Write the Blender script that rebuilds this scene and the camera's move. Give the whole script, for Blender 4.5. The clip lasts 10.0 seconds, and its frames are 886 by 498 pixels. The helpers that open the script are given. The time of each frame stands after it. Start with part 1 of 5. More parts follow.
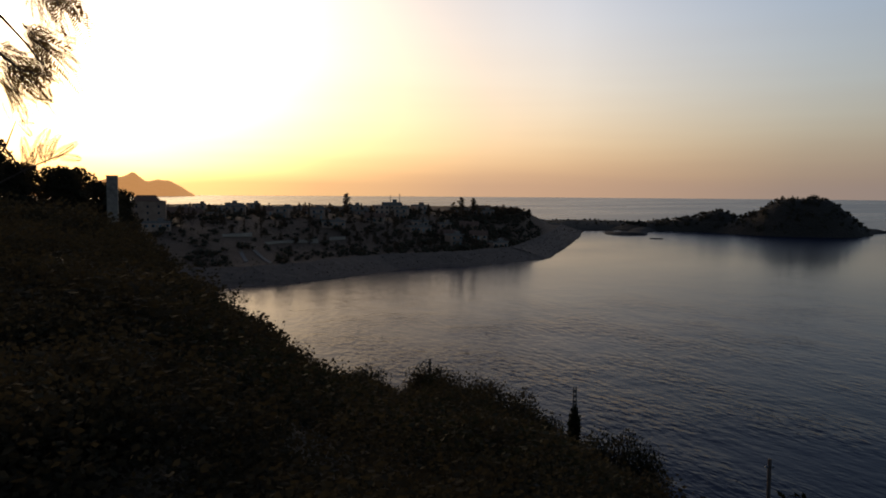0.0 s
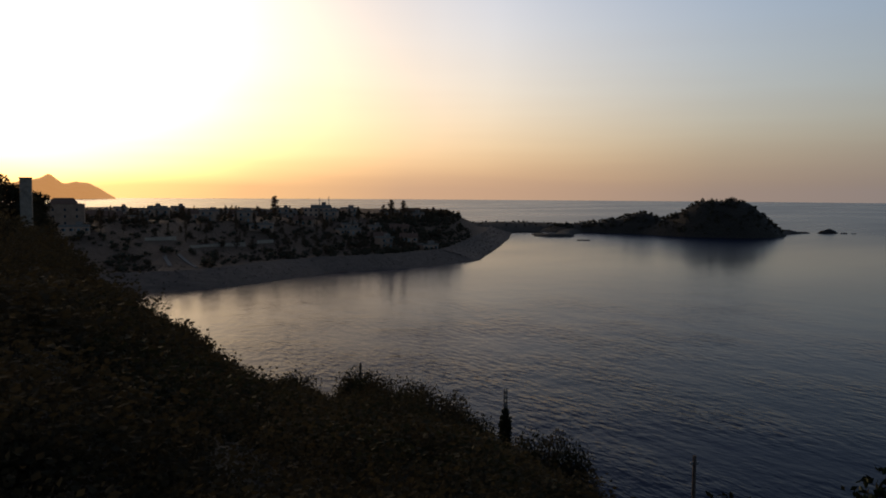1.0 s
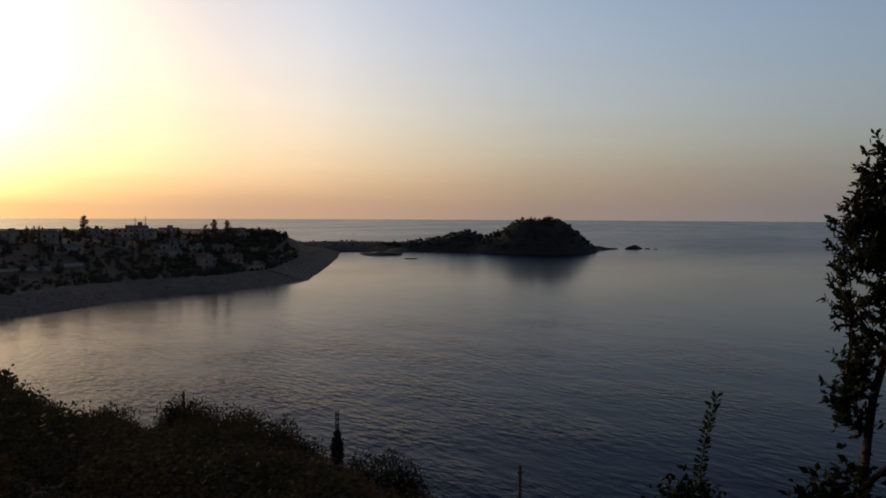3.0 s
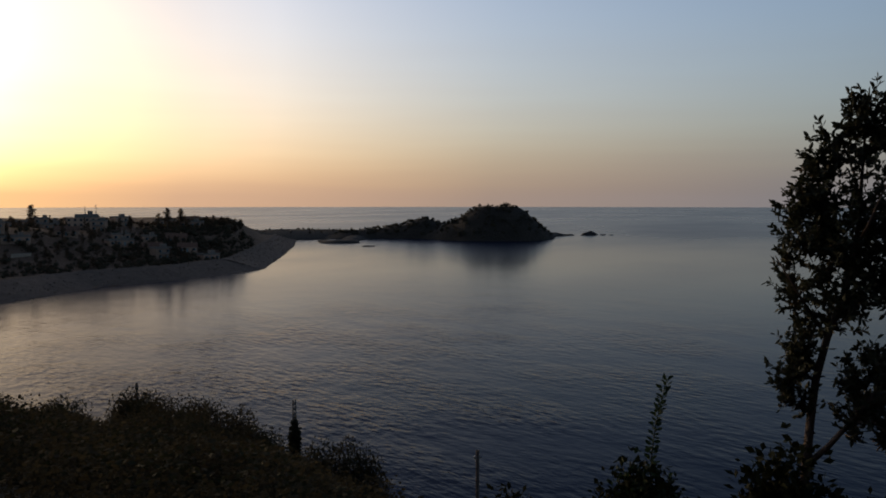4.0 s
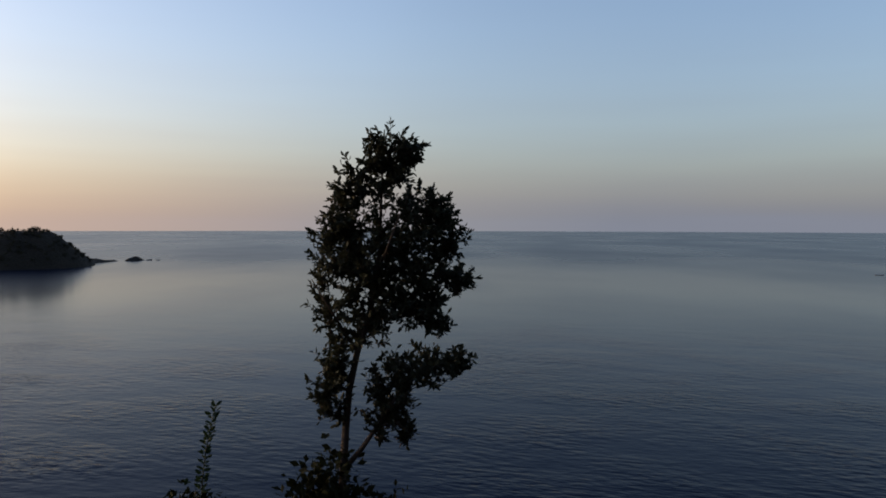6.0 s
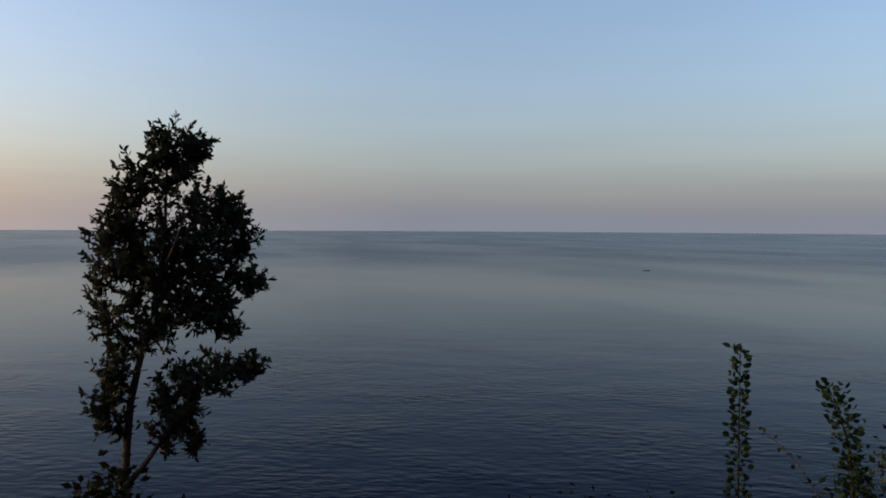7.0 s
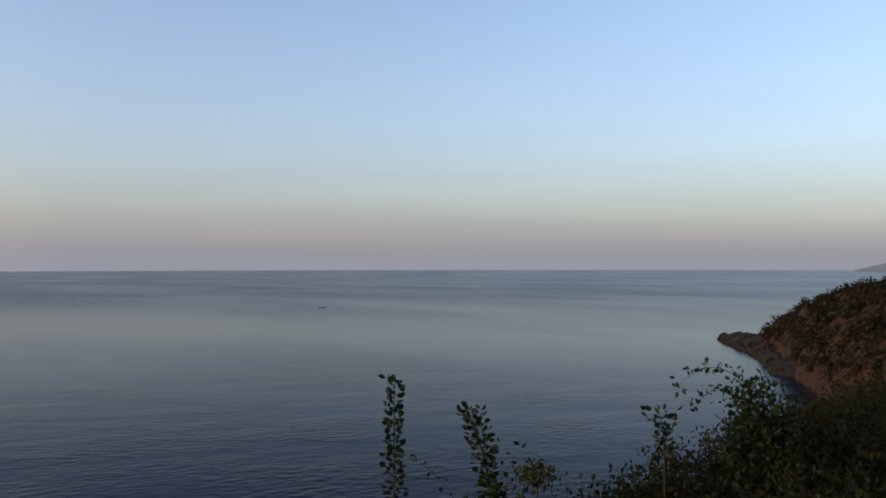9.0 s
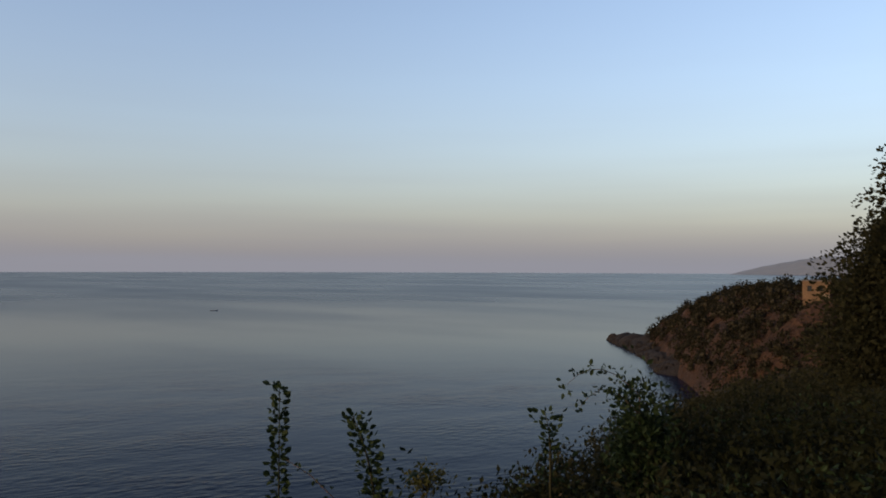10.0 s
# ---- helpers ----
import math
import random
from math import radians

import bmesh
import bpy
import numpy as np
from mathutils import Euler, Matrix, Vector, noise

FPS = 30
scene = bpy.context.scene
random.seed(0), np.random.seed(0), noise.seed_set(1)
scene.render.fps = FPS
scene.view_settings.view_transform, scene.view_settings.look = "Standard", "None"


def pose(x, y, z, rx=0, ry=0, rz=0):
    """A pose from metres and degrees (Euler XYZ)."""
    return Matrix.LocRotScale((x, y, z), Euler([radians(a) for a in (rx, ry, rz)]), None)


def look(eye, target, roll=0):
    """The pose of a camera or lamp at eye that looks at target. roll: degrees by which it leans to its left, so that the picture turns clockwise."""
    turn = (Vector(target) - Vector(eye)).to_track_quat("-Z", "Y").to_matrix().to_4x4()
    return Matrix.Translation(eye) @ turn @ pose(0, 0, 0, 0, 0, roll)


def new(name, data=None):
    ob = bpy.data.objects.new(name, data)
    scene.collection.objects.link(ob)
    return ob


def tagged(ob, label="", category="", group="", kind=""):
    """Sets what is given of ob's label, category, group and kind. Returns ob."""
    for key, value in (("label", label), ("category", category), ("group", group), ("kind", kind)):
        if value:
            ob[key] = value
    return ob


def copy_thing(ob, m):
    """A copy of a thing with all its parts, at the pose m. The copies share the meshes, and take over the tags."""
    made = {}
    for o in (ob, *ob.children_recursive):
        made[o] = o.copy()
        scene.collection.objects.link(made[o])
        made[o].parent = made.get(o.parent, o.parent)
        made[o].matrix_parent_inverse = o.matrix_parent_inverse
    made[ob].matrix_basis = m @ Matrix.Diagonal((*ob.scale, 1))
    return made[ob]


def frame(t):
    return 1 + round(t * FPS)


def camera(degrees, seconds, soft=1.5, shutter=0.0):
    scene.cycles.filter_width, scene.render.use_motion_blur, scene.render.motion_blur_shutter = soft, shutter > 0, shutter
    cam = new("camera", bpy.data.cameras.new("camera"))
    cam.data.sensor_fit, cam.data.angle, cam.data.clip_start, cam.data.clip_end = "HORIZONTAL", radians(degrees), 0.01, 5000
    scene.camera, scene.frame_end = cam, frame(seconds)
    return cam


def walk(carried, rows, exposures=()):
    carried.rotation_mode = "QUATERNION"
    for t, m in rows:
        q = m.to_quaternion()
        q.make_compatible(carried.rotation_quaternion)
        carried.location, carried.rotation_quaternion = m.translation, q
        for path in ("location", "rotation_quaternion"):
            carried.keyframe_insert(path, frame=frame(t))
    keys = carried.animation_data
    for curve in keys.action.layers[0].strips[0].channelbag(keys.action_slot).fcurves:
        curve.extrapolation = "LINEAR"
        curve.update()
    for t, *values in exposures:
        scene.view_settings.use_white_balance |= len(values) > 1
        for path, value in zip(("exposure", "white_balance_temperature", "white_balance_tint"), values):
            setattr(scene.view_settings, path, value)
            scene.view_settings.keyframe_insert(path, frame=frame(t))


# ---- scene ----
cam = camera(58.58, 10.0, soft=1.8)
PATH = [
    (0.0, -0.001, 0.050, 39.916, 0.00, -4.27, -0.37),
    (0.5, -0.013, 0.141, 39.904, -3.58, -4.39, -0.59),
    (1.0, 0.007, 0.226, 39.927, -5.07, -4.06, -0.36),
    (1.5, 0.033, 0.211, 39.941, -10.95, -4.43, -0.58),
    (2.0, 0.027, 0.191, 39.921, -13.72, -3.76, 0.25),
    (2.5, -0.111, 0.066, 39.981, -18.34, -2.81, -0.11),
    (2.7, -0.097, 0.071, 39.990, -17.61, -2.53, -0.38),
    (3.8, -0.018, 0.104, 40.004, -17.78, -3.22, 0.05),
    (4.0, -0.012, 0.097, 39.991, -20.57, -3.53, -0.01),
    (4.5, 0.037, 0.097, 39.993, -28.30, -2.94, -0.68),
    (5.0, 0.012, 0.099, 39.996, -34.39, -2.00, -0.45),
    (5.5, -0.040, 0.051, 40.003, -43.97, -1.90, -0.22),
    (5.7, -0.029, 0.040, 40.009, -47.57, -1.77, -0.09),
    (6.8, 0.031, -0.022, 40.043, -64.06, -1.93, -0.47),
    (7.0, 0.051, 0.022, 40.026, -66.93, -1.76, -0.30),
    (7.5, 0.089, -0.003, 40.024, -73.81, -1.31, -0.61),
    (8.0, 0.118, -0.031, 40.016, -81.81, -0.34, -0.40),
    (8.5, 0.152, -0.063, 40.018, -87.51, 0.40, -0.37),
    (9.0, 0.196, -0.078, 40.008, -90.11, 1.05, 0.07),
    (9.5, 0.212, -0.108, 40.022, -92.83, 1.37, -0.12),
    (10.0, 0.250, -0.140, 40.015, -97.52, 1.23, -0.18),
]
EXPOSURES = [(0.0, 0.06, 6950, 10), (2.5, 0.1, 6950, 10), (4.0, 0.2, 6900, 10), (5.0, 0.53, 6850, 10), (5.7, 0.77, 6850, 11), (7.0, 0.9, 6900, 12), (7.5, 1.1, 6950, 13), (8.0, 1.2, 7050, 14),
             (9.0, 1.15, 7200, 14), (10.0, 1.05, 7550, 15)]
walk(cam, [(t, pose(x, y, z, 90 + pitch, roll, yaw)) for t, x, y, z, yaw, pitch, roll in PATH], EXPOSURES)
EYE = 40.0                      # height of the eye over the sea

# ---- sky and sun: a low sun over the village, hazy sea air ----
SUN_AZ, SUN_EL = -25.0, 9.0     # degrees clockwise from +y, degrees up
world = bpy.data.worlds.new("evening_sky")
scene.world = world
world.use_nodes = True
wn = world.node_tree
sky = wn.nodes.new("ShaderNodeTexSky")
sky.sky_type = 'NISHITA'
sky.sun_disc = False
sky.sun_elevation = radians(SUN_EL)
sky.sun_rotation = radians(SUN_AZ)
sky.altitude = 40
sky.air_density, sky.dust_density, sky.ozone_density = 1.0, 2.0, 2.0


def heading(az, el=0.0):
    """Unit vector towards a compass bearing (clockwise from +y) and an elevation, in degrees."""
    a, e = radians(az), radians(el)
    return Vector((math.sin(a) * math.cos(e), math.cos(a) * math.cos(e), math.sin(e)))


def sea_air(t, clear):
    """The band of haze over the horizon, thick low down, warm towards the sun and grey away from it."""
    co, sep, dot = t.nodes.new("ShaderNodeTexCoord"), t.nodes.new("ShaderNodeSeparateXYZ"), t.nodes.new("ShaderNodeVectorMath")
    t.links.new(co.outputs["Generated"], sep.inputs[0])
    t.links.new(co.outputs["Generated"], dot.inputs[0])
    dot.operation = 'DOT_PRODUCT'
    dot.inputs[1].default_value = heading(SUN_AZ, SUN_EL)
    ramp = t.nodes.new("ShaderNodeValToRGB")
    stops = [(0.0, (0.128, 0.144, 0.186)), (0.2, (0.156, 0.165, 0.195)), (0.35, (0.195, 0.186, 0.203)), (0.65, (0.31, 0.24, 0.212)), (0.88, (0.57, 0.36, 0.245)), (0.95, (0.86, 0.5, 0.25)), (1.0, (1.5, 0.85, 0.3))]
    while len(ramp.color_ramp.elements) < len(stops):
        ramp.color_ramp.elements.new(0.5)
    for e, (pos, col) in zip(ramp.color_ramp.elements, stops):
        e.position, e.color = pos, (*col, 1)
    t.links.new(dot.outputs["Value"], ramp.inputs[0])

    def math_node(op, x, y):
        n = t.nodes.new("ShaderNodeMath")
        n.operation = op
        for k, v in enumerate((x, y)):
            if isinstance(v, (int, float)):
                n.inputs[k].default_value = v
            else:
                t.links.new(v, n.inputs[k])
        return n.outputs[0]

    # thin level streaks in the haze
    flat, wisp = t.nodes.new("ShaderNodeMapping"), t.nodes.new("ShaderNodeTexNoise")
    flat.inputs["Scale"].default_value = (2.2, 2.2, 30)
    wisp.inputs["Scale"].default_value, wisp.inputs["Detail"].default_value = 1.0, 2.0
    t.links.new(co.outputs["Generated"], flat.inputs[0])
    t.links.new(flat.outputs[0], wisp.inputs["Vector"])
    height = math_node('ADD', sep.outputs[2], math_node('MULTIPLY', math_node('SUBTRACT', wisp.outputs[0], 0.5), 0.05))
    thick = math_node('MULTIPLY', math_node('POWER', math.e, math_node('MULTIPLY', math_node('MAXIMUM', height, 0.0), -1 / HAZE_DEPTH)), HAZE)
    tint = t.nodes.new("ShaderNodeMixRGB")
    tint.blend_type = 'MULTIPLY'
    tint.inputs[0].default_value = 1.0
    tint.inputs[2].default_value = (*SKY_TINT, 1)
    t.links.new(clear, tint.inputs[1])
    # the bright ring round the sun is spread by the haze
    ring = t.nodes.new("ShaderNodeValToRGB")
    ring.color_ramp.interpolation = 'B_SPLINE'
    rings = [(0.25, 0.95), (0.5, 1.08), (0.66, 1.28), (0.78, 1.18), (0.87, 0.88), (0.92, 0.74), (0.96, 0.68), (1.0, 0.9)]
    while len(ring.color_ramp.elements) < len(rings):
        ring.color_ramp.elements.new(0.5)
    for e, (pos, k) in zip(ring.color_ramp.elements, rings):
        e.position, e.color = pos, (k, k, k, 1)
    t.links.new(dot.outputs["Value"], ring.inputs[0])
    dim = t.nodes.new("ShaderNodeMixRGB")
    dim.blend_type = 'MULTIPLY'
    dim.inputs[0].default_value = 1.0
    t.links.new(tint.outputs[0], dim.inputs[1])
    t.links.new(ring.outputs[0], dim.inputs[2])
    tint = dim
    # the evening sky deepens towards the zenith
    deep, dusk = t.nodes.new("ShaderNodeMapRange"), t.nodes.new("ShaderNodeVectorMath")
    deep.interpolation_type = 'SMOOTHSTEP'
    deep.inputs["From Min"].default_value, deep.inputs["From Max"].default_value = 0.3, 0.85
    deep.inputs["To Min"].default_value, deep.inputs["To Max"].default_value = 1.0, 0.5
    t.links.new(sep.outputs[2], deep.inputs["Value"])
    dusk.operation = 'SCALE'
    t.links.new(dim.outputs[0], dusk.inputs[0])
    t.links.new(deep.outputs[0], dusk.inputs["Scale"])
    tint = dusk
    mix = t.nodes.new("ShaderNodeMixRGB")
    t.links.new(thick, mix.inputs[0])
    t.links.new(tint.outputs[0], mix.inputs[1])
    t.links.new(ramp.outputs[0], mix.inputs[2])
    return mix.outputs[0]


HAZE, HAZE_DEPTH = 0.95, 0.145                # haze at the horizon, and the sine of the height where it thins out
SKY_TINT = (0.162, 0.161, 0.18)
wn.links.new(sea_air(wn, sky.outputs[0]), wn.nodes["Background"].inputs[0])
wn.nodes["Background"].inputs[1].default_value = 1.0


sun = new("sun", bpy.data.lights.new("sun", 'SUN'))
sun.data.energy = 0.55
sun.data.angle = radians(0.6)
sun.data.color = (1.0, 0.72, 0.42)
sun.matrix_world = look(heading(SUN_AZ, SUN_EL) * 100, (0, 0, 0))


# ---- materials ----
def nodes_of(m):
    m.use_nodes = True
    t = m.node_tree
    return t, t.nodes["Principled BSDF"]


def surface(name, dark, light, rough=0.9, scale=1.0, bump=0.3, fine=8.0, spec=0.2, each=0.0):
    """A matt natural surface: colour drifts between dark and light at two scales, with fine relief."""
    m = bpy.data.materials.new(name)
    t, p = nodes_of(m)
    co = t.nodes.new("ShaderNodeTexCoord")
    big, small = t.nodes.new("ShaderNodeTexNoise"), t.nodes.new("ShaderNodeTexNoise")
    big.inputs["Scale"].default_value, small.inputs["Scale"].default_value = scale, scale * fine
    big.inputs["Detail"].default_value = small.inputs["Detail"].default_value = 4
    for n in (big, small):
        t.links.new(co.outputs["Object"], n.inputs["Vector"])
    add = t.nodes.new("ShaderNodeMath")
    add.operation = 'MULTIPLY_ADD'
    add.inputs[1].default_value = 0.5
    t.links.new(small.outputs[0], add.inputs[0])
    half = t.nodes.new("ShaderNodeMath")
    half.operation = 'MULTIPLY'
    half.inputs[1].default_value = 0.5
    t.links.new(big.outputs[0], half.inputs[0])
    t.links.new(half.outputs[0], add.inputs[2])
    value = add.outputs[0]
    if each:
        info, more = t.nodes.new("ShaderNodeObjectInfo"), t.nodes.new("ShaderNodeMath")
        more.operation = 'MULTIPLY_ADD'
        more.inputs[1].default_value = each
        t.links.new(info.outputs["Random"], more.inputs[0])
        t.links.new(value, more.inputs[2])
        value = more.outputs[0]
    ramp = t.nodes.new("ShaderNodeValToRGB")
    ramp.color_ramp.elements[0].position, ramp.color_ramp.elements[1].position = 0.3, 0.7 + each * 0.6
    ramp.color_ramp.elements[0].color, ramp.color_ramp.elements[1].color = (*dark, 1), (*light, 1)
    t.links.new(value, ramp.inputs[0])
    t.links.new(ramp.outputs[0], p.inputs["Base Color"])
    p.inputs["Roughness"].default_value = rough
    p.inputs["Specular IOR Level"].default_value = spec
    b = t.nodes.new("ShaderNodeBump")
    b.inputs["Strength"].default_value = bump
    b.inputs["Distance"].default_value = 0.3 / scale
    t.links.new(small.outputs[0], b.inputs["Height"])
    t.links.new(b.outputs[0], p.inputs["Normal"])
    return m


def leafy(name, dark, light, through_light=0.25, rough=0.6):
    """Foliage: each leaf takes its own tint, and some light passes through it."""
    m = bpy.data.materials.new(name)
    t, p = nodes_of(m)
    geo, ramp = t.nodes.new("ShaderNodeNewGeometry"), t.nodes.new("ShaderNodeValToRGB")
    ramp.color_ramp.elements[0].color, ramp.color_ramp.elements[1].color = (*dark, 1), (*light, 1)
    t.links.new(geo.outputs["Random Per Island"], ramp.inputs[0])
    co, patch, mix = t.nodes.new("ShaderNodeTexCoord"), t.nodes.new("ShaderNodeTexNoise"), t.nodes.new("ShaderNodeMixRGB")
    patch.inputs["Scale"].default_value = 0.6
    t.links.new(co.outputs["Object"], patch.inputs["Vector"])
    mix.blend_type = 'MULTIPLY'
    mix.inputs[0].default_value = 0.85
    t.links.new(ramp.outputs[0], mix.inputs[1])
    t.links.new(patch.outputs[0], mix.inputs[2])
    t.links.new(mix.outputs[0], p.inputs["Base Color"])
    p.inputs["Roughness"].default_value = rough
    p.inputs["Specular IOR Level"].default_value = 0.12
    tr, sh = t.nodes.new("ShaderNodeBsdfTranslucent"), t.nodes.new("ShaderNodeMixShader")
    t.links.new(mix.outputs[0], tr.inputs[0])
    sh.inputs[0].default_value = through_light
    t.links.new(p.outputs[0], sh.inputs[1])
    t.links.new(tr.outputs[0], sh.inputs[2])
    t.links.new(sh.outputs[0], t.nodes["Material Output"].inputs[0])
    return m


def plain(name, colour, rough=0.6, metal=0.0):
    return surface(name, tuple(c * 0.8 for c in colour), tuple(min(1, c * 1.15) for c in colour), rough=rough, scale=3.0, bump=0.1)


def water_material():
    m = bpy.data.materials.new("sea_water")
    t, p = nodes_of(m)
    p.inputs["Base Color"].default_value = (0.002, 0.007, 0.024, 1)
    p.inputs["Specular Tint"].default_value = (0.67, 0.79, 1.0, 1)
    co = t.nodes.new("ShaderNodeTexCoord")

    def ripple(scale, detail, stretch=(1, 1, 1), turn=0.0):
        mp, n = t.nodes.new("ShaderNodeMapping"), t.nodes.new("ShaderNodeTexNoise")
        along = t.nodes.new("ShaderNodeMapping")       # turned to the run of the crests, then drawn out along them
        along.inputs["Rotation"].default_value = (0, 0, radians(turn))
        mp.inputs["Scale"].default_value = stretch
        n.inputs["Scale"].default_value, n.inputs["Detail"].default_value = scale, detail
        t.links.new(co.outputs["Object"], along.inputs[0])
        t.links.new(along.outputs[0], mp.inputs[0])
        t.links.new(mp.outputs[0], n.inputs["Vector"])
        return n.outputs[0]

    def mul(a, b):
        n = t.nodes.new("ShaderNodeMath")
        n.operation = 'MULTIPLY'
        for k, v in enumerate((a, b)):
            if isinstance(v, float):
                n.inputs[k].default_value = v
            else:
                t.links.new(v, n.inputs[k])
        return n.outputs[0]

    def plus(a, b):
        n = t.nodes.new("ShaderNodeMath")
        t.links.new(a, n.inputs[0])
        t.links.new(b, n.inputs[1])
        return n.outputs[0]

    gusts = t.nodes.new("ShaderNodeMapRange")          # ripples come in loose trains
    gusts.inputs["From Min"].default_value, gusts.inputs["From Max"].default_value = 0.36, 0.66
    gusts.inputs["To Min"].default_value, gusts.inputs["To Max"].default_value = 0.2, 1.0
    t.links.new(ripple(0.045, 2.0, (1, 0.6, 1), -20), gusts.inputs["Value"])
    waves = plus(plus(mul(mul(ripple(0.55, 2.0, (1, 0.45, 1), -20), gusts.outputs[0]), 0.72), mul(ripple(0.1, 2.0, (1, 0.5, 1), -10), 0.45)), mul(ripple(1.1, 2.0, (1, 0.45, 1), -34), 0.08))
    calm = t.nodes.new("ShaderNodeMapRange")           # slicks and wind patches
    calm.inputs["From Min"].default_value, calm.inputs["From Max"].default_value = 0.4, 0.62
    calm.inputs["To Min"].default_value, calm.inputs["To Max"].default_value = 0.35, 1.0
    t.links.new(ripple(0.006, 3.0, (1, 0.45, 1), 50), calm.inputs["Value"])
    b = t.nodes.new("ShaderNodeBump")
    b.inputs["Distance"].default_value = 1.25
    # the sheltered bay and the open sea lie smoother than the breezy water under the cliff
    away, lee = t.nodes.new("ShaderNodeVectorMath"), t.nodes.new("ShaderNodeMapRange")
    away.operation = 'LENGTH'
    t.links.new(co.outputs["Object"], away.inputs[0])
    t.links.new(away.outputs["Value"], lee.inputs["Value"])
    lee.inputs["From Min"].default_value, lee.inputs["From Max"].default_value = 140, 340
    lee.inputs["To Min"].default_value, lee.inputs["To Max"].default_value = 0.75, 0.11
    far_out = t.nodes.new("ShaderNodeMapRange")
    far_out.inputs["From Min"].default_value, far_out.inputs["From Max"].default_value = 500, 1500
    far_out.inputs["To Min"].default_value, far_out.inputs["To Max"].default_value = 1.0, 0.05
    t.links.new(away.outputs["Value"], far_out.inputs["Value"])
    t.links.new(mul(mul(calm.outputs[0], lee.outputs[0]), far_out.outputs[0]), b.inputs["Strength"])
    gloss = t.nodes.new("ShaderNodeMapRange")          # clear water close in, wind-roughened swell out at sea
    gloss.inputs["From Min"].default_value, gloss.inputs["From Max"].default_value = 60, 1500
    gloss.inputs["To Min"].default_value, gloss.inputs["To Max"].default_value = 1.076, 1.17
    t.links.new(away.outputs["Value"], gloss.inputs["Value"])
    t.links.new(gloss.outputs[0], p.inputs["IOR"])
    t.links.new(waves, b.inputs["Height"])
    t.links.new(b.outputs[0], p.inputs["Normal"])
    rough = t.nodes.new("ShaderNodeMapRange")
    rough.inputs["To Min"].default_value, rough.inputs["To Max"].default_value = 0.09, 0.17
    t.links.new(calm.outputs[0], rough.inputs["Value"])
    open_sea = t.nodes.new("ShaderNodeMapRange")       # far out many small waves blend into one rough face
    open_sea.inputs["From Min"].default_value, open_sea.inputs["From Max"].default_value = 450, 1050
    open_sea.inputs["To Min"].default_value, open_sea.inputs["To Max"].default_value = 0.0, 0.15
    t.links.new(away.outputs["Value"], open_sea.inputs["Value"])
    t.links.new(plus(rough.outputs[0], open_sea.outputs[0]), p.inputs["Roughness"])
    return m


SEA = water_material()
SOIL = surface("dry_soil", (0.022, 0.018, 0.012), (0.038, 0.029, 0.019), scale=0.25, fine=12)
EARTH = surface("red_brown_earth", (0.017, 0.011, 0.008), (0.078, 0.039, 0.022), scale=0.06, fine=9, bump=0.6)
ROCK = surface("shore_rock", (0.013, 0.011, 0.01), (0.038, 0.031, 0.027), scale=0.2, fine=6, bump=0.6)
RIPRAP = surface("grey_armour_stone", (0.058, 0.04, 0.03), (0.12, 0.085, 0.066), scale=0.35, fine=5, bump=0.6)
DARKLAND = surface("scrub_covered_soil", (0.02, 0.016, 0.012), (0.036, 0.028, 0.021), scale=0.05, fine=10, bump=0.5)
# lighter, warmer copy of the scrub soil; the haze over the village is painted in
VILLAGE_SOIL = surface("hazed_village_soil", (0.08, 0.049, 0.031), (0.125, 0.077, 0.049), scale=0.05, fine=10, bump=0.5)
BARK = surface("grey_brown_bark", (0.045, 0.033, 0.026), (0.14, 0.10, 0.078), scale=6, fine=5, bump=0.5)
# twig colour with the shade between the leaves mixed in
TWIG_SHADE = surface("shaded_twigs", (0.02, 0.018, 0.01), (0.05, 0.042, 0.025), scale=3, fine=6, bump=1.0)
LEAF_TREE = leafy("glossy_dark_leaf", (0.042, 0.048, 0.03), (0.105, 0.112, 0.065), 0.22, 0.5)
# brighter, browner copy of the maquis leaf: the sun's flare is in its colour
LEAF_MAQUIS = leafy("flare_warmed_leaf", (0.058, 0.049, 0.028), (0.08, 0.065, 0.036), 0.4, 0.95)
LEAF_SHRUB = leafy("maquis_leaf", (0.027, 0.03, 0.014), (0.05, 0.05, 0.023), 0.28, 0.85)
LEAF_HEADLAND = leafy("dark_headland_leaf", (0.019, 0.019, 0.011), (0.038, 0.035, 0.019), 0.22, 0.85)
LEAF_WEED = leafy("fresh_green_leaf", (0.02, 0.042, 0.017), (0.056, 0.092, 0.036), 0.25)
LEAF_TANGLE = leafy("tangled_weed_leaf", (0.016, 0.02, 0.008), (0.032, 0.037, 0.013), 0.25, 0.8)
LEAF_UMBEL = leafy("yellow_green_leaf", (0.085, 0.09, 0.026), (0.16, 0.155, 0.045), 0.35)
STEM = plain("dull_green_stem", (0.03, 0.03, 0.014), 0.8)
LEAF_DRY = leafy("yellowing_leaf", (0.045, 0.034, 0.012), (0.10, 0.072, 0.026), 0.22)
LEAF_FEATHER = leafy("feathery_leaf", (0.3, 0.16, 0.05), (0.45, 0.25, 0.08), 0.8)
LEAF_FAR = leafy("far_foliage", (0.026, 0.022, 0.015), (0.048, 0.04, 0.027), 0.2, 0.8)
# far foliage again, lifted and warmed in colour for the village haze
LEAF_VILLAGE = leafy("hazed_village_foliage", (0.075, 0.052, 0.031), (0.125, 0.088, 0.054), 0.35, 0.8)
PLASTER = surface("house_plaster", (0.13, 0.083, 0.058), (0.36, 0.235, 0.165), scale=0.4, fine=6, each=0.45)
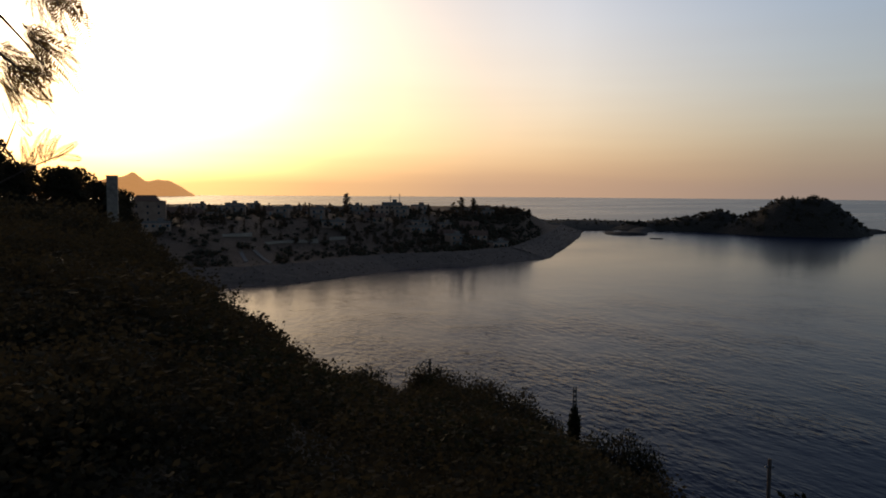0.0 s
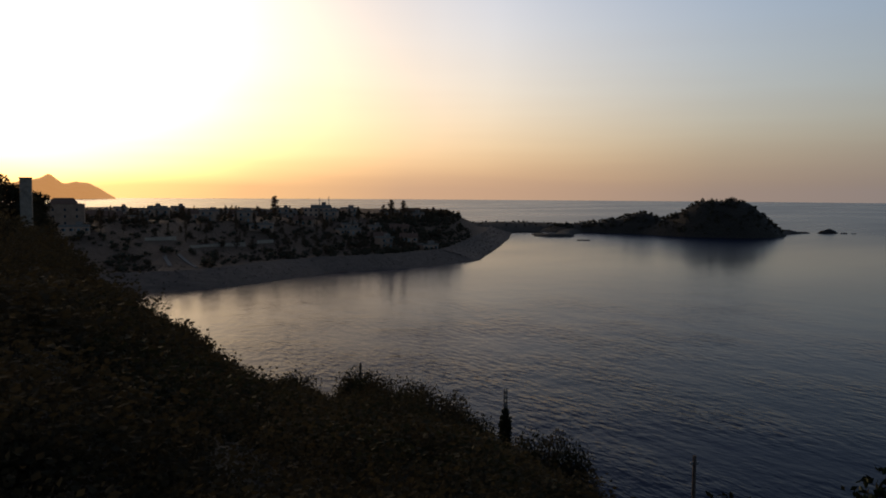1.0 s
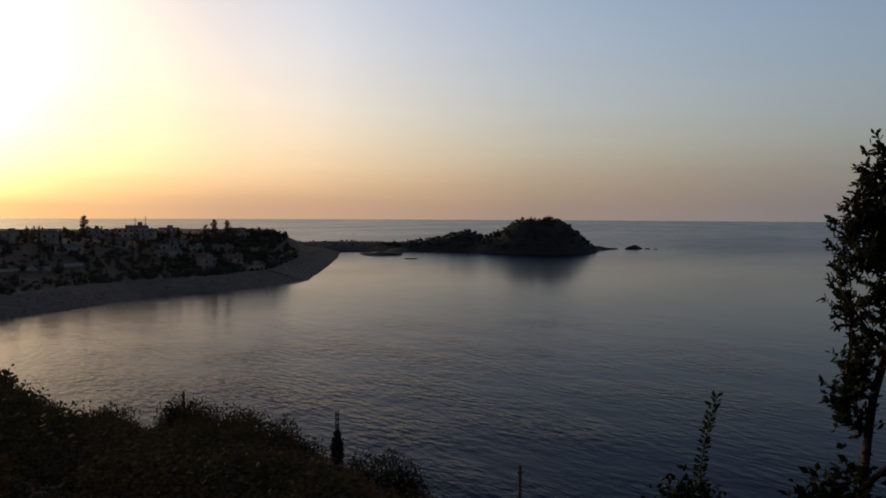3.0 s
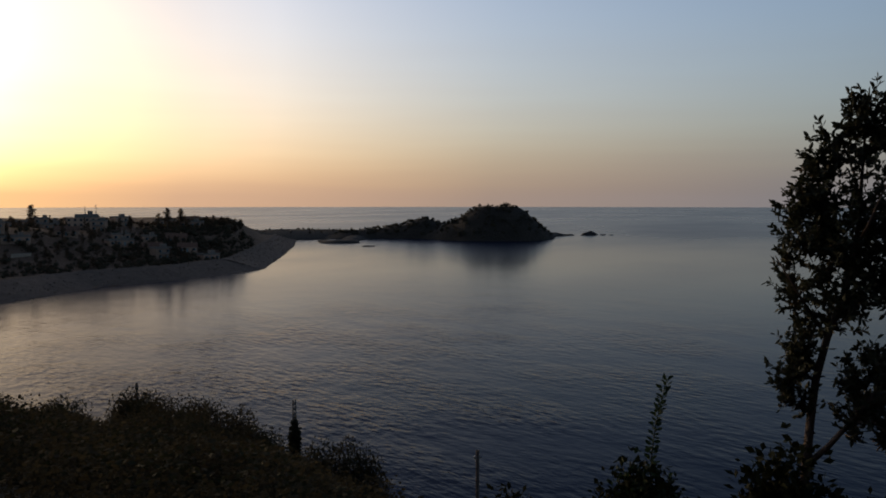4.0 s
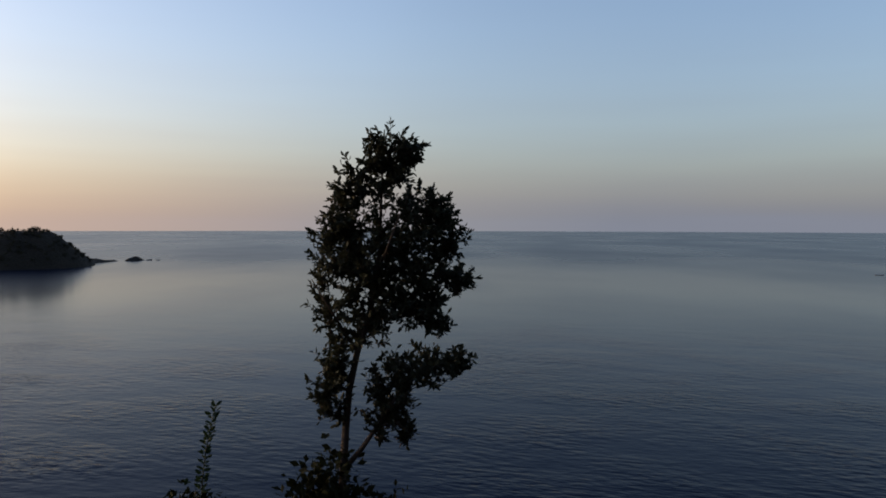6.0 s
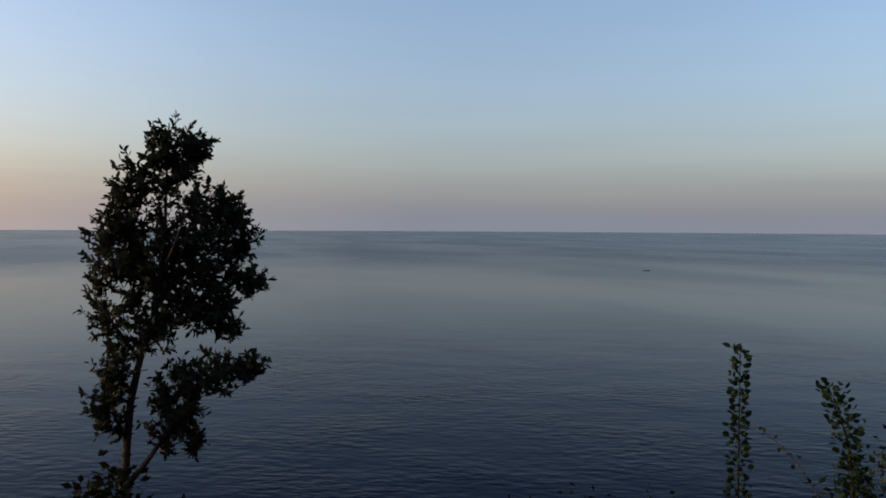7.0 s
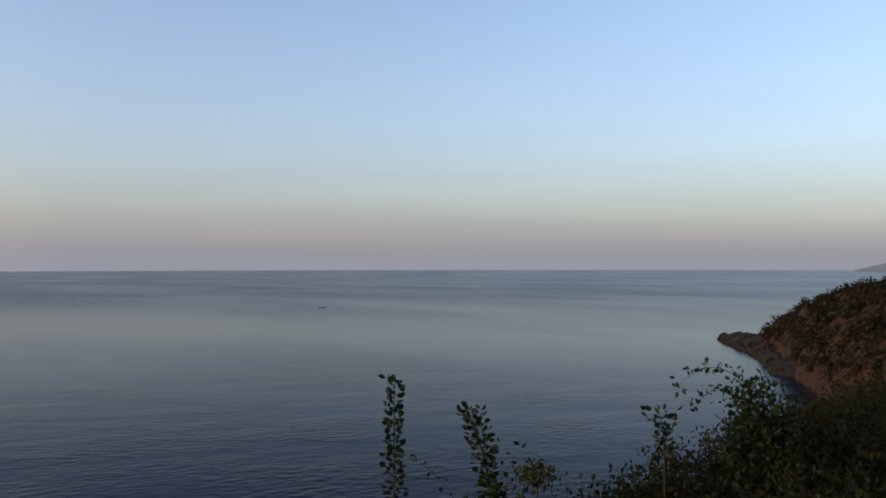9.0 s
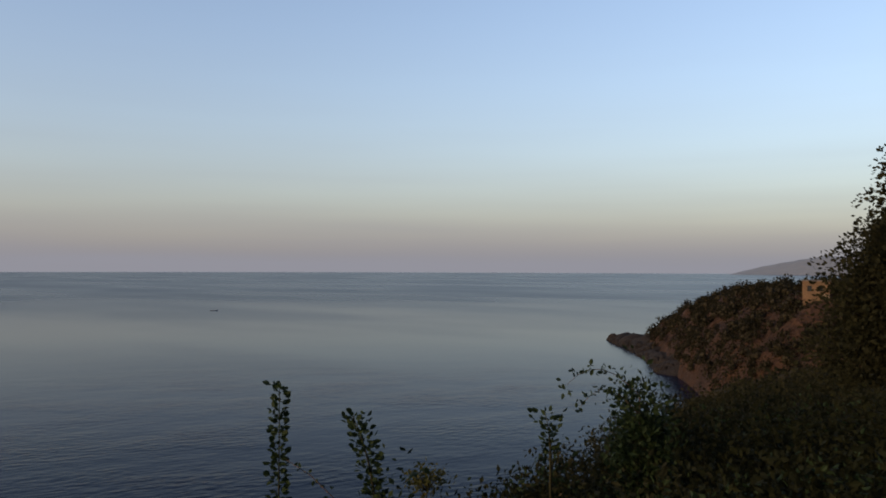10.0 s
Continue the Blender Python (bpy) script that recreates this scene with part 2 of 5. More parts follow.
ROOFTILE = surface("clay_roof", (0.07, 0.038, 0.026), (0.15, 0.078, 0.05), scale=0.8, fine=6, each=0.2)
CONCRETE = surface("weathered_concrete", (0.08, 0.07, 0.062), (0.19, 0.168, 0.15), scale=1.2, fine=6)
PALEWALL = surface("pale_lime_wall", (0.19, 0.15, 0.115), (0.36, 0.29, 0.22), scale=0.3, fine=8)
GLASS = plain("dark_window", (0.03, 0.035, 0.04), 0.15)
SHUTTER = plain("painted_shutter", (0.12, 0.16, 0.17), 0.6)
STEEL = plain("dull_steel", (0.22, 0.22, 0.22), 0.5)
OCHRE = surface("ochre_plaster", (0.09, 0.056, 0.034), (0.2, 0.13, 0.08), scale=0.5, fine=6)
HULL = plain("grey_hull", (0.17, 0.18, 0.2), 0.6)


# ---- mesh helpers ----
def link(name, mesh, material, parent=None, label=""):
    ob = new(name, mesh)
    if material and not mesh.materials:
        mesh.materials.append(material)
    if parent:
        ob.parent = parent
    return tagged(ob, label)


def part(name, bm, material, parent=None, label=""):
    """One bmesh as one mesh object under a thing or a part."""
    mesh = bpy.data.meshes.new(name)
    bm.to_mesh(mesh)
    bm.free()
    return link(name, mesh, material, parent, label)


def array_mesh(name, verts, faces, smooth=False):
    """A mesh from numpy arrays; faces of one length."""
    mesh = bpy.data.meshes.new(name)
    verts, faces = np.asarray(verts, dtype=np.float32), np.asarray(faces, dtype=np.int32)
    n, k = faces.shape
    mesh.vertices.add(len(verts))
    mesh.vertices.foreach_set("co", verts.ravel())
    mesh.loops.add(n * k)
    mesh.loops.foreach_set("vertex_index", faces.ravel())
    mesh.polygons.add(n)
    mesh.polygons.foreach_set("loop_start", np.arange(0, n * k, k, dtype=np.int32))
    mesh.polygons.foreach_set("use_smooth", np.full(n, smooth))
    mesh.update(calc_edges=True)
    return mesh


def unit(v):
    return v / np.maximum(np.linalg.norm(v, axis=1, keepdims=True), 1e-9)


def leaf_arrays(P, size, rng, out=None, width=0.5, jitter=0.35):
    """Bent diamond leaves at the points P: vertices and quads. out: the way each leaf points, roughly."""
    n = len(P)
    d = unit(rng.normal(size=(n, 3)) if out is None else out + rng.normal(size=(n, 3)) * 0.7)
    side = unit(np.cross(d, unit(rng.normal(size=(n, 3)))))
    lift = np.cross(side, d)
    s = (size * (1 + jitter * rng.uniform(-1, 1, n)))[:, None]
    a, c = P, P + d * s - lift * s * 0.12
    b, e = P + d * s * 0.5 + side * s * width * 0.5, P + d * s * 0.5 - side * s * width * 0.5
    verts = np.stack([a, b, c, e], 1).reshape(-1, 3)
    return verts, np.arange(4 * n).reshape(-1, 4)


def merged(chunks):
    vs, fs, k = [], [], 0
    for v, f in chunks:
        vs.append(v)
        fs.append(f + k)
        k += len(v)
    return np.concatenate(vs), np.concatenate(fs)


def tube(bm, pts, radii, sides=6):
    """A tapered tube through points."""
    rings, n = [], len(pts)
    for i, p in enumerate(pts):
        p = Vector(p)
        d = (Vector(pts[min(i + 1, n - 1)]) - Vector(pts[max(i - 1, 0)])).normalized()
        a = d.orthogonal().normalized() if i == 0 else (rings_a - d * rings_a.dot(d)).normalized()
        rings_a = a
        b = d.cross(a)
        rings.append([bm.verts.new(p + (a * math.cos(k * 2 * math.pi / sides) + b * math.sin(k * 2 * math.pi / sides)) * radii[i]) for k in range(sides)])
    for r0, r1 in zip(rings, rings[1:]):
        for k in range(sides):
            bm.faces.new((r0[k], r0[(k + 1) % sides], r1[(k + 1) % sides], r1[k])).smooth = True
    bm.faces.new(rings[0][::-1])
    bm.faces.new(rings[-1])


def box(bm, x0, y0, z0, x1, y1, z1, bevel=0.0):
    m = Matrix.Translation(((x0 + x1) / 2, (y0 + y1) / 2, (z0 + z1) / 2)) @ Matrix.Diagonal((x1 - x0, y1 - y0, z1 - z0, 1))
    g = bmesh.ops.create_cube(bm, size=1, matrix=m)
    if bevel:
        es = list({e for v in g["verts"] for e in v.link_edges})
        bmesh.ops.bevel(bm, geom=es, offset=bevel, segments=1, affect='EDGES')


def rough_blob(rng, r, squash=0.8, rings=5, seg=8):
    """A lumpy closed body: vertices and quads."""
    vs, shift = [], rng.uniform(0, 50)
    for i in range(rings + 1):
        th = math.pi * (0.01 + 0.98 * i / rings)
        for k in range(seg):
            a = 2 * math.pi * k / seg
            d = Vector((math.sin(th) * math.cos(a), math.sin(th) * math.sin(a), math.cos(th)))
            q = r * (0.92 + 0.34 * noise.noise(d * 1.7 + Vector((shift, 0, 0)))) * rng.uniform(0.94, 1.06)
            vs.append((q * d.x, q * d.y, q * squash * d.z))
    fs = [(i * seg + k, (i + 1) * seg + k, (i + 1) * seg + (k + 1) % seg, i * seg + (k + 1) % seg) for i in range(rings) for k in range(seg)]
    return np.array(vs), np.array(fs)


def value_noise(x, y, scale, seed=0.0):
    return np.array([noise.noise((a / scale, b / scale, seed)) for a, b in zip(np.ravel(x), np.ravel(y))]).reshape(np.shape(x))


# ---- the sea, one sheet to the horizon ----
def build_sea():
    rings, seg = [3, 30, 60, 100, 160, 250, 400, 650, 1000, 1600, 2600, 4800], 96
    vs = [(r * math.cos(2 * math.pi * k / seg), r * math.sin(2 * math.pi * k / seg), 0) for r in rings for k in range(seg)]
    fs = [(i * seg + k, (i + 1) * seg + k, (i + 1) * seg + (k + 1) % seg, i * seg + (k + 1) % seg) for i in range(len(rings) - 1) for k in range(seg)]
    tagged(link("water_sea", array_mesh("water_sea", vs, fs), SEA), "calm evening sea with small ripples", "sea", kind="structure")


build_sea()

# ---- the near hillside: bearing, fall of the ground to its brow, distance of the brow ----
# the steep bank behind the viewpoint is unseen, added to block skylight from the rear
BROW = [(-180, -0.85, 60), (-110, -0.7, 80), (-60, -0.12, 120), (-29, 0.02, 140), (-25, 0.025, 140), (-22, 0.045, 140), (-19, 0.10, 130), (-16, 0.142, 110),
        (-11.5, 0.193, 80), (-8, 0.236, 60), (-4, 0.247, 50), (0, 0.247, 48), (5, 0.268, 44), (9, 0.32, 38), (14, 0.345, 32), (17, 0.395, 28),
        (22, 0.45, 24), (30, 0.52, 20), (45, 0.54, 18), (60, 0.54, 18), (85, 0.47, 18), (100, 0.38, 20), (106, 0.30, 24), (110, 0.23, 40),
        (114, 0.165, 60), (119, 0.135, 140), (126, 0.11, 190), (140, -0.1, 150), (160, -0.7, 60), (180, -0.85, 60)]
BA, BS, BD = (np.array(c) for c in zip(*BROW))


def hill_z(x, y):
    """Height of the near hillside over the sea."""
    x, y = np.asarray(x, float), np.asarray(y, float)
    az, d = np.degrees(np.arctan2(x, y)), np.hypot(x, y)
    s, D = np.interp(az, BA, BS), np.interp(az, BA, BD)
    drop = np.where(d < D, s * D * (np.minimum(d, D) / D) ** 1.1, s * D + 1.1 * s * (d - D) + 0.02 * (d - D) ** 2)
    back = np.clip((np.abs(az) - 125) / 20, 0, 1)
    drop = drop * (1 - back) + back * (s * np.minimum(d, 90))
    return EYE - 1.65 - drop


def build_hillside():
    azs = np.arange(-180, 180, 2.0)
    rs = np.concatenate([[0.01, 0.4, 1, 1.8], np.geomspace(2.6, 420, 64)])
    A, Rr = np.meshgrid(np.radians(azs), rs)
    X, Y = Rr * np.sin(A), Rr * np.cos(A)
    Z = hill_z(X, Y)
    Z = Z + np.clip(Rr / 10, 0, 1) * value_noise(X, Y, 7.0) * 0.5 + np.clip(Rr / 40, 0, 1) * value_noise(X, Y, 25.0, 4) * 1.2
    Z = np.maximum(Z, -6)
    n, seg = len(rs), len(azs)
    vs = np.stack([X, Y, Z], -1).reshape(-1, 3)
    fs = [(i * seg + k, i * seg + (k + 1) % seg, (i + 1) * seg + (k + 1) % seg, (i + 1) * seg + k) for i in range(n - 1) for k in range(seg)]
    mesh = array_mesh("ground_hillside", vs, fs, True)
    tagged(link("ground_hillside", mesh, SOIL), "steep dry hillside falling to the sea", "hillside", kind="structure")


build_hillside()


# ---- land built along ridge lines: island, isthmus, headland, rocks ----
def ridge_height(X, Y, pts, power=2.0):
    """Height over the sea of land whose crest runs through (x, y, height, half width)."""
    best = np.full(np.shape(X), -9.0)
    for (x0, y0, z0, w0), (x1, y1, z1, w1) in zip(pts, pts[1:]):
        dx, dy = x1 - x0, y1 - y0
        u = np.clip(((X - x0) * dx + (Y - y0) * dy) / (dx * dx + dy * dy), 0, 1)
        dist = np.hypot(X - x0 - u * dx, Y - y0 - u * dy)
        z, w = z0 + u * (z1 - z0), w0 + u * (w1 - w0)
        best = np.maximum(best, np.maximum(z * (1 - (dist / w) ** power), -4))
    return best


def build_ridge(name, pts, step, material, label, rough=1.0, power=2.0, category="land"):
    P = np.array(pts)
    x0, x1 = (P[:, 0] - P[:, 3]).min() - 4, (P[:, 0] + P[:, 3]).max() + 4
    y0, y1 = (P[:, 1] - P[:, 3]).min() - 4, (P[:, 1] + P[:, 3]).max() + 4
    X, Y = np.meshgrid(np.arange(x0, x1, step), np.arange(y0, y1, step))
    Z = ridge_height(X, Y, pts, power)
    Z = Z + np.where(Z > -3.5, rough * (value_noise(X, Y, step * 6, 2) * 1.6 + value_noise(X, Y, step * 2, 7) * 0.8) * np.clip(Z / 6 + 0.4, 0.1, 1.2), 0)
    r, c = X.shape
    idx = np.arange(r * c).reshape(r, c)
    fs = np.stack([idx[:-1, :-1], idx[:-1, 1:], idx[1:, 1:], idx[1:, :-1]], -1).reshape(-1, 4)
    Zf = Z.ravel()
    fs = fs[(Zf[fs] > -3.5).any(axis=1)]
    used = np.unique(fs)
    remap = np.full(r * c, -1)
    remap[used] = np.arange(len(used))
    vs = np.stack([X.ravel(), Y.ravel(), Zf], -1)[used]
    ob = tagged(link(name, array_mesh(name, vs, remap[fs], True), material), label, category, kind="structure")
    return ob


ISLAND = [(196, 816, 6, 24), (232, 820, 10, 27), (258, 806, 14, 30), (278, 800, 21, 34), (291, 786, 12, 32), (310, 760, 21, 38), (328, 749, 33.2, 46),
          (348, 740, 34, 44), (369, 752, 20, 37), (392, 768, 7, 24), (425, 785, 4, 13), (452, 796, 2, 8)]
ISTHMUS = [(60, 800, 9, 50), (120, 835, 9, 50), (170, 865, 8.5, 42), (215, 848, 7, 34)]
SPIT = [(161, 758, 1.6, 7), (163, 728, 2.6, 13), (180, 724, 2.6, 9), (186, 760, 3, 10), (205, 800, 4.5, 13)]
HEADLAND = [(384, -160, 4.5, 10), (364, -165, 13, 20), (340, -168, 21.5, 28), (305, -167, 28.5, 34), (260, -158, 32, 38), (215, -152, 33, 44), (160, -155, 33, 54)]
PLATFORM = [(420, -153, 2.0, 6), (402, -154, 4.0, 11), (380, -152, 5, 12), (350, -148, 4.5, 12), (315, -140, 4.5, 12), (285, -131, 4, 12)]
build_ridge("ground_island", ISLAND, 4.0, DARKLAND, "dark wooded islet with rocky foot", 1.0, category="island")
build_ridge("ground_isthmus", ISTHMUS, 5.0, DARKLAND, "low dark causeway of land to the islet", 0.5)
build_ridge("ground_rocky_spit", SPIT, 3.0, ROCK, "low dark rocky spit in the bay", 0.8)
build_ridge("ground_islet_rock", [(470, 790, 2.5, 5), (479, 792, 5, 7), (487, 795, 1.5, 4)], 1.2, ROCK, "small dark rock awash off the islet", 0.6, category="rock")
build_ridge("ground_rock_ledge", [(142, 800, 2.6, 7), (158, 798, 1.8, 5), (171, 796, 1.2, 3.5)], 1.4, ROCK, "low dark rock ledge off the end of the sea wall", 0.5, category="rock")
build_ridge("ground_rock_off_islet", [(489, 785.5, 0.9, 2.0), (492.5, 784, 1.0, 1.6)], 0.6, ROCK, "tiny dark rock just above the water", 0.3, category="rock")
build_ridge("ground_outer_rock", [(497, 780.5, 0.6, 1.5), (500, 779, 0.7, 1.2)], 0.6, ROCK, "tiny flat rock farthest off the islet", 0.3, category="rock")
build_ridge("ground_headland", HEADLAND, 2.2, EARTH, "brown earth headland with eroded cliffs", 2.0, power=2.6, category="headland")
build_ridge("ground_rock_platform", PLATFORM, 1.6, ROCK, "low dark rock platform round the headland", 1.6, category="rocks")

# ---- the village shore ----
SHORE = [(-500, 230), (-300, 270), (-130, 303), (-95, 313), (-67, 328), (-46, 353), (-23, 392), (21, 419), (62, 465), (89, 565), (120, 693), (138, 784),
         (150, 850), (60, 900), (-200, 900), (-500, 900)]


def inland(X, Y):
    """Distance inside the village shore (negative out at sea)."""
    dist, inside = np.full(np.shape(X), 1e9), np.zeros(np.shape(X), bool)
    for (x0, y0), (x1, y1) in zip(SHORE, SHORE[1:] + SHORE[:1]):
        dx, dy = x1 - x0, y1 - y0
        u = np.clip(((X - x0) * dx + (Y - y0) * dy) / (dx * dx + dy * dy), 0, 1)
        dist = np.minimum(dist, np.hypot(X - x0 - u * dx, Y - y0 - u * dy))
        cross = (y0 > Y) != (y1 > Y)
        xi = x0 + (Y - y0) * dx / (dy if dy else 1e-9)
        inside ^= cross & (X < xi)
    return np.where(inside, dist, -dist)


def front_distance(X, Y):
    """Distance from the bay shore in front of the village."""
    dist = np.full(np.shape(X), 1e9)
    for (x0, y0), (x1, y1) in zip(SHORE[:8], SHORE[1:9]):
        dx, dy = x1 - x0, y1 - y0
        u = np.clip(((X - x0) * dx + (Y - y0) * dy) / (dx * dx + dy * dy), 0, 1)
        dist = np.minimum(dist, np.hypot(X - x0 - u * dx, Y - y0 - u * dy))
    return dist


def village_z(X, Y):
    X, Y = np.asarray(X, float), np.asarray(Y, float)
    s = inland(X, Y)
    f = front_distance(X, Y)
    bank = np.clip(s / 20, -0.4, 1) * 5.6
    t = np.clip((f - 26) / 105, 0, 1)
    rise = 17 * t * t * (3 - 2 * t) * np.clip((s - 26) / 10, 0, 1)
    # the plateau ends in a bluff above the breakwater
    edge = np.clip((98 + (Y - 520) * 0.06 - X) / 46, 0, 1)
    return bank + rise * edge * edge * (3 - 2 * edge)


def build_village_land():
    step = 6.0
    X, Y = np.meshgrid(np.arange(-500, 170, step), np.arange(220, 905, step))
    Z = village_z(X, Y)
    Z = Z + np.where(Z > 6.5, value_noise(X, Y, 30, 3) * 1.2 + value_noise(X, Y, 9, 5) * 0.5, value_noise(X, Y, 5, 5) * 0.25)
    r, c = X.shape
    idx = np.arange(r * c).reshape(r, c)
    fs = np.stack([idx[:-1, :-1], idx[:-1, 1:], idx[1:, 1:], idx[1:, :-1]], -1).reshape(-1, 4)
    fs = fs[(Z.ravel()[fs] > -2.2).any(axis=1)]
    used = np.unique(fs)
    remap = np.full(r * c, -1)
    remap[used] = np.arange(len(used))
    vs = np.stack([X, Y, Z], -1).reshape(-1, 3)[used]
    tagged(link("ground_village", array_mesh("ground_village", vs, remap[fs], True), VILLAGE_SOIL), "scrubby low plateau under the village", "land", kind="structure")


build_village_land()


# ---- distant capes, beyond the sea ----
def build_cape(name, az0, az1, heights, dist, material, label):
    """A far range: crest heights at even steps of bearing, a slope towards the sea on both sides."""
    n, rows = 60, [(-260, 0.0), (-150, 0.45), (-60, 0.85), (0, 1.0), (120, 0.5), (240, -0.02)]
    hs = np.interp(np.linspace(0, 1, n), np.linspace(0, 1, len(heights)), heights)
    vs = []
    for dd, k in rows:
        for i in range(n):
            p = heading(az0 + (az1 - az0) * i / (n - 1)) * (dist + dd)
            vs.append((p.x, p.y, max(-3, hs[i] * k + 7 * k * noise.noise((i * 0.35, dd * 0.01, 1)) - 3)))
    fs = [(i * n + k, i * n + k + 1, (i + 1) * n + k + 1, (i + 1) * n + k) for i in range(len(rows) - 1) for k in range(n - 1)]
    tagged(link(name, array_mesh(name, vs, fs, True), material), label, "mountain", kind="structure")


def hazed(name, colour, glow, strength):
    """Far land in thick air: an emission glow stands in for the haze before it."""
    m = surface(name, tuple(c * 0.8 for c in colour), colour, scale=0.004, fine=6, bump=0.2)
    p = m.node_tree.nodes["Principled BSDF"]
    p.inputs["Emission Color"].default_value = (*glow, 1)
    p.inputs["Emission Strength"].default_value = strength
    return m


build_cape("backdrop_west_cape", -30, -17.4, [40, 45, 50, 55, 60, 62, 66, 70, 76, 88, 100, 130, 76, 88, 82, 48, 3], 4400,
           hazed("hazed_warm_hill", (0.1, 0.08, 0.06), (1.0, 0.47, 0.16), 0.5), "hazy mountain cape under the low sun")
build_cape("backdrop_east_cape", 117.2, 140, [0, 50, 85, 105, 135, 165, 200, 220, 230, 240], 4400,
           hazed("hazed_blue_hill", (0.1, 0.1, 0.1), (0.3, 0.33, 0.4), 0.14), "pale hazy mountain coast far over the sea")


# ---- shared builders for plants ----
def oval_leaves(P, d, size, rng, width=0.45):
    """Oval leaves folded along the midrib, two quads each, that point along d."""
    n = len(P)
    d = unit(d)
    side = unit(np.cross(d, unit(rng.normal(size=(n, 3)))))
    up = np.cross(side, d)
    s = (size * rng.uniform(0.7, 1.25, n))[:, None]
    w = s * width * 0.5
    rows = [P, P + d * s * 0.3 + side * w + up * w * 0.3, P + d * s * 0.7 + side * w * 0.9 + up * w * 0.3, P + d * s - up * s * 0.08,
            P + d * s * 0.7 - side * w * 0.9 + up * w * 0.3, P + d * s * 0.3 - side * w + up * w * 0.3]
    verts = np.stack(rows, 1).reshape(-1, 3)
    k = 6 * np.arange(n)[:, None]
    return verts, np.concatenate([k + np.array([0, 1, 2, 3]), k + np.array([0, 3, 4, 5])])


def leaf_piece(name, length, width, rng):
    v, f = oval_leaves(np.zeros((1, 3)), np.array([[0, 0, 1.0]]), length, rng, width)
    v = v * length / v[:, 2].max()
    return array_mesh(name, v, f)


def single_leaves(mesh, material, P, d, parent, rng):
    """Leaves that can be picked apart: objects of their own on one mesh."""
    if not mesh.materials:
        mesh.materials.append(material)
    for p, q in zip(P, d):
        ob = new("leaf", mesh)
        ob.parent = parent
        turn = Vector(q).to_track_quat("Z", "Y").to_matrix().to_4x4() @ pose(0, 0, 0, 0, 0, rng.uniform(0, 360))
        ob.matrix_local = Matrix.Translation(p) @ turn @ Matrix.Scale(rng.uniform(0.75, 1.2), 4)


def ball(n, rng, shell=0.45):
    """Points in a unit ball, more of them near its skin."""
    return unit(rng.normal(size=(n, 3))) * rng.uniform(shell, 1, n)[:, None]


def shrub_arrays(rng, leaves, size, lobes=6, core=0.62, spread=0.62, shell=0.7, rings=4, seg=7):
    """A shrub of radius about 1 standing on z = 0: leaves in lumpy lobes, and twig cores for the shade inside them."""
    out, inner = [], []
    for i in range(lobes):
        a, r = rng.uniform(0, 2 * math.pi), rng.uniform(0.38, 0.62)
        c = np.array([math.cos(a) * spread * rng.uniform(0.2, 1), math.sin(a) * spread * rng.uniform(0.2, 1), rng.uniform(0.35, 0.95)])
        q = ball(leaves // lobes, rng, shell) * np.array([r, r, r * 0.9])
        out.append(leaf_arrays(c + q, size, rng, unit(q) * 0.35, 0.78))
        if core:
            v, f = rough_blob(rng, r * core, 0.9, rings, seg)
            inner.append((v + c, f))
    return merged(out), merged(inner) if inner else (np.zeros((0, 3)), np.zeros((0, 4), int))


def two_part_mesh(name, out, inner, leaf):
    """Leaves and the twig cores behind them, coloured as inner shade, in one mesh."""
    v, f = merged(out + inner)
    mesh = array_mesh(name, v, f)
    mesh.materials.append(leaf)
    mesh.materials.append(TWIG_SHADE)
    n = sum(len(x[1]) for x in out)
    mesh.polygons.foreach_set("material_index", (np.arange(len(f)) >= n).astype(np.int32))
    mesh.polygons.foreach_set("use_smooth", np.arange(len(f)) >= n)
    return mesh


def scatter(name, spots, variants, material, label, category, rng):
    """Plants nobody could count, as one mesh. spots: x, y, z, radius, height."""
    sets = ([], [])
    for x, y, z, r, h in spots:
        pair = variants[rng.integers(len(variants))]
        a = rng.uniform(0, 2 * math.pi)
        c, s = math.cos(a), math.sin(a)
        for (v, f), chunks in zip(pair, sets):
            chunks.append((np.stack([(v[:, 0] * c - v[:, 1] * s) * r + x, (v[:, 0] * s + v[:, 1] * c) * r + y, v[:, 2] * h + z], -1), f))
    return tagged(link(name, two_part_mesh(name, *sets, material), None), label, category, kind="stuff")


def make_shrub(rng, leaves, size, material, label, name="shrub", category="shrub"):
    """One shrub thing: woody stems and foliage, radius about 1."""
    thing = tagged(new(name), label, category)
    bm = bmesh.new()
    for k in range(6):
        a = k * math.pi / 3 + rng.uniform(-0.4, 0.4)
        tube(bm, [(0.04 * math.cos(a), 0.04 * math.sin(a), -0.3), (0.2 * math.cos(a), 0.2 * math.sin(a), 0.3), (0.5 * math.cos(a), 0.5 * math.sin(a), 0.8)], [0.035, 0.025, 0.01], 5)
    part("stem", bm, BARK, thing)
    out, inner = shrub_arrays(rng, leaves, size, 10, 0, 0.55, 0.5)
    link("foliage", two_part_mesh("foliage", [out], [inner], material), None, thing)
    return thing


def place(thing, x, y, z, r, h, turn):
    """A copy of a shrub with its own radius and height."""
    c = copy_thing(thing, pose(x, y, z, 0, 0, turn))
    c.scale = (r, r, h)
    return c


rng = np.random.default_rng(7)

# ---- scrub over the near hillside ----
FINE_VARIANTS = [shrub_arrays(rng, 820, 0.068, 9, 0, 0.8, 0.1) for _ in range(6)]
NEAR_VARIANTS = [shrub_arrays(rng, 760, 0.075, 9, 0, 0.66, 0.4) for _ in range(6)]
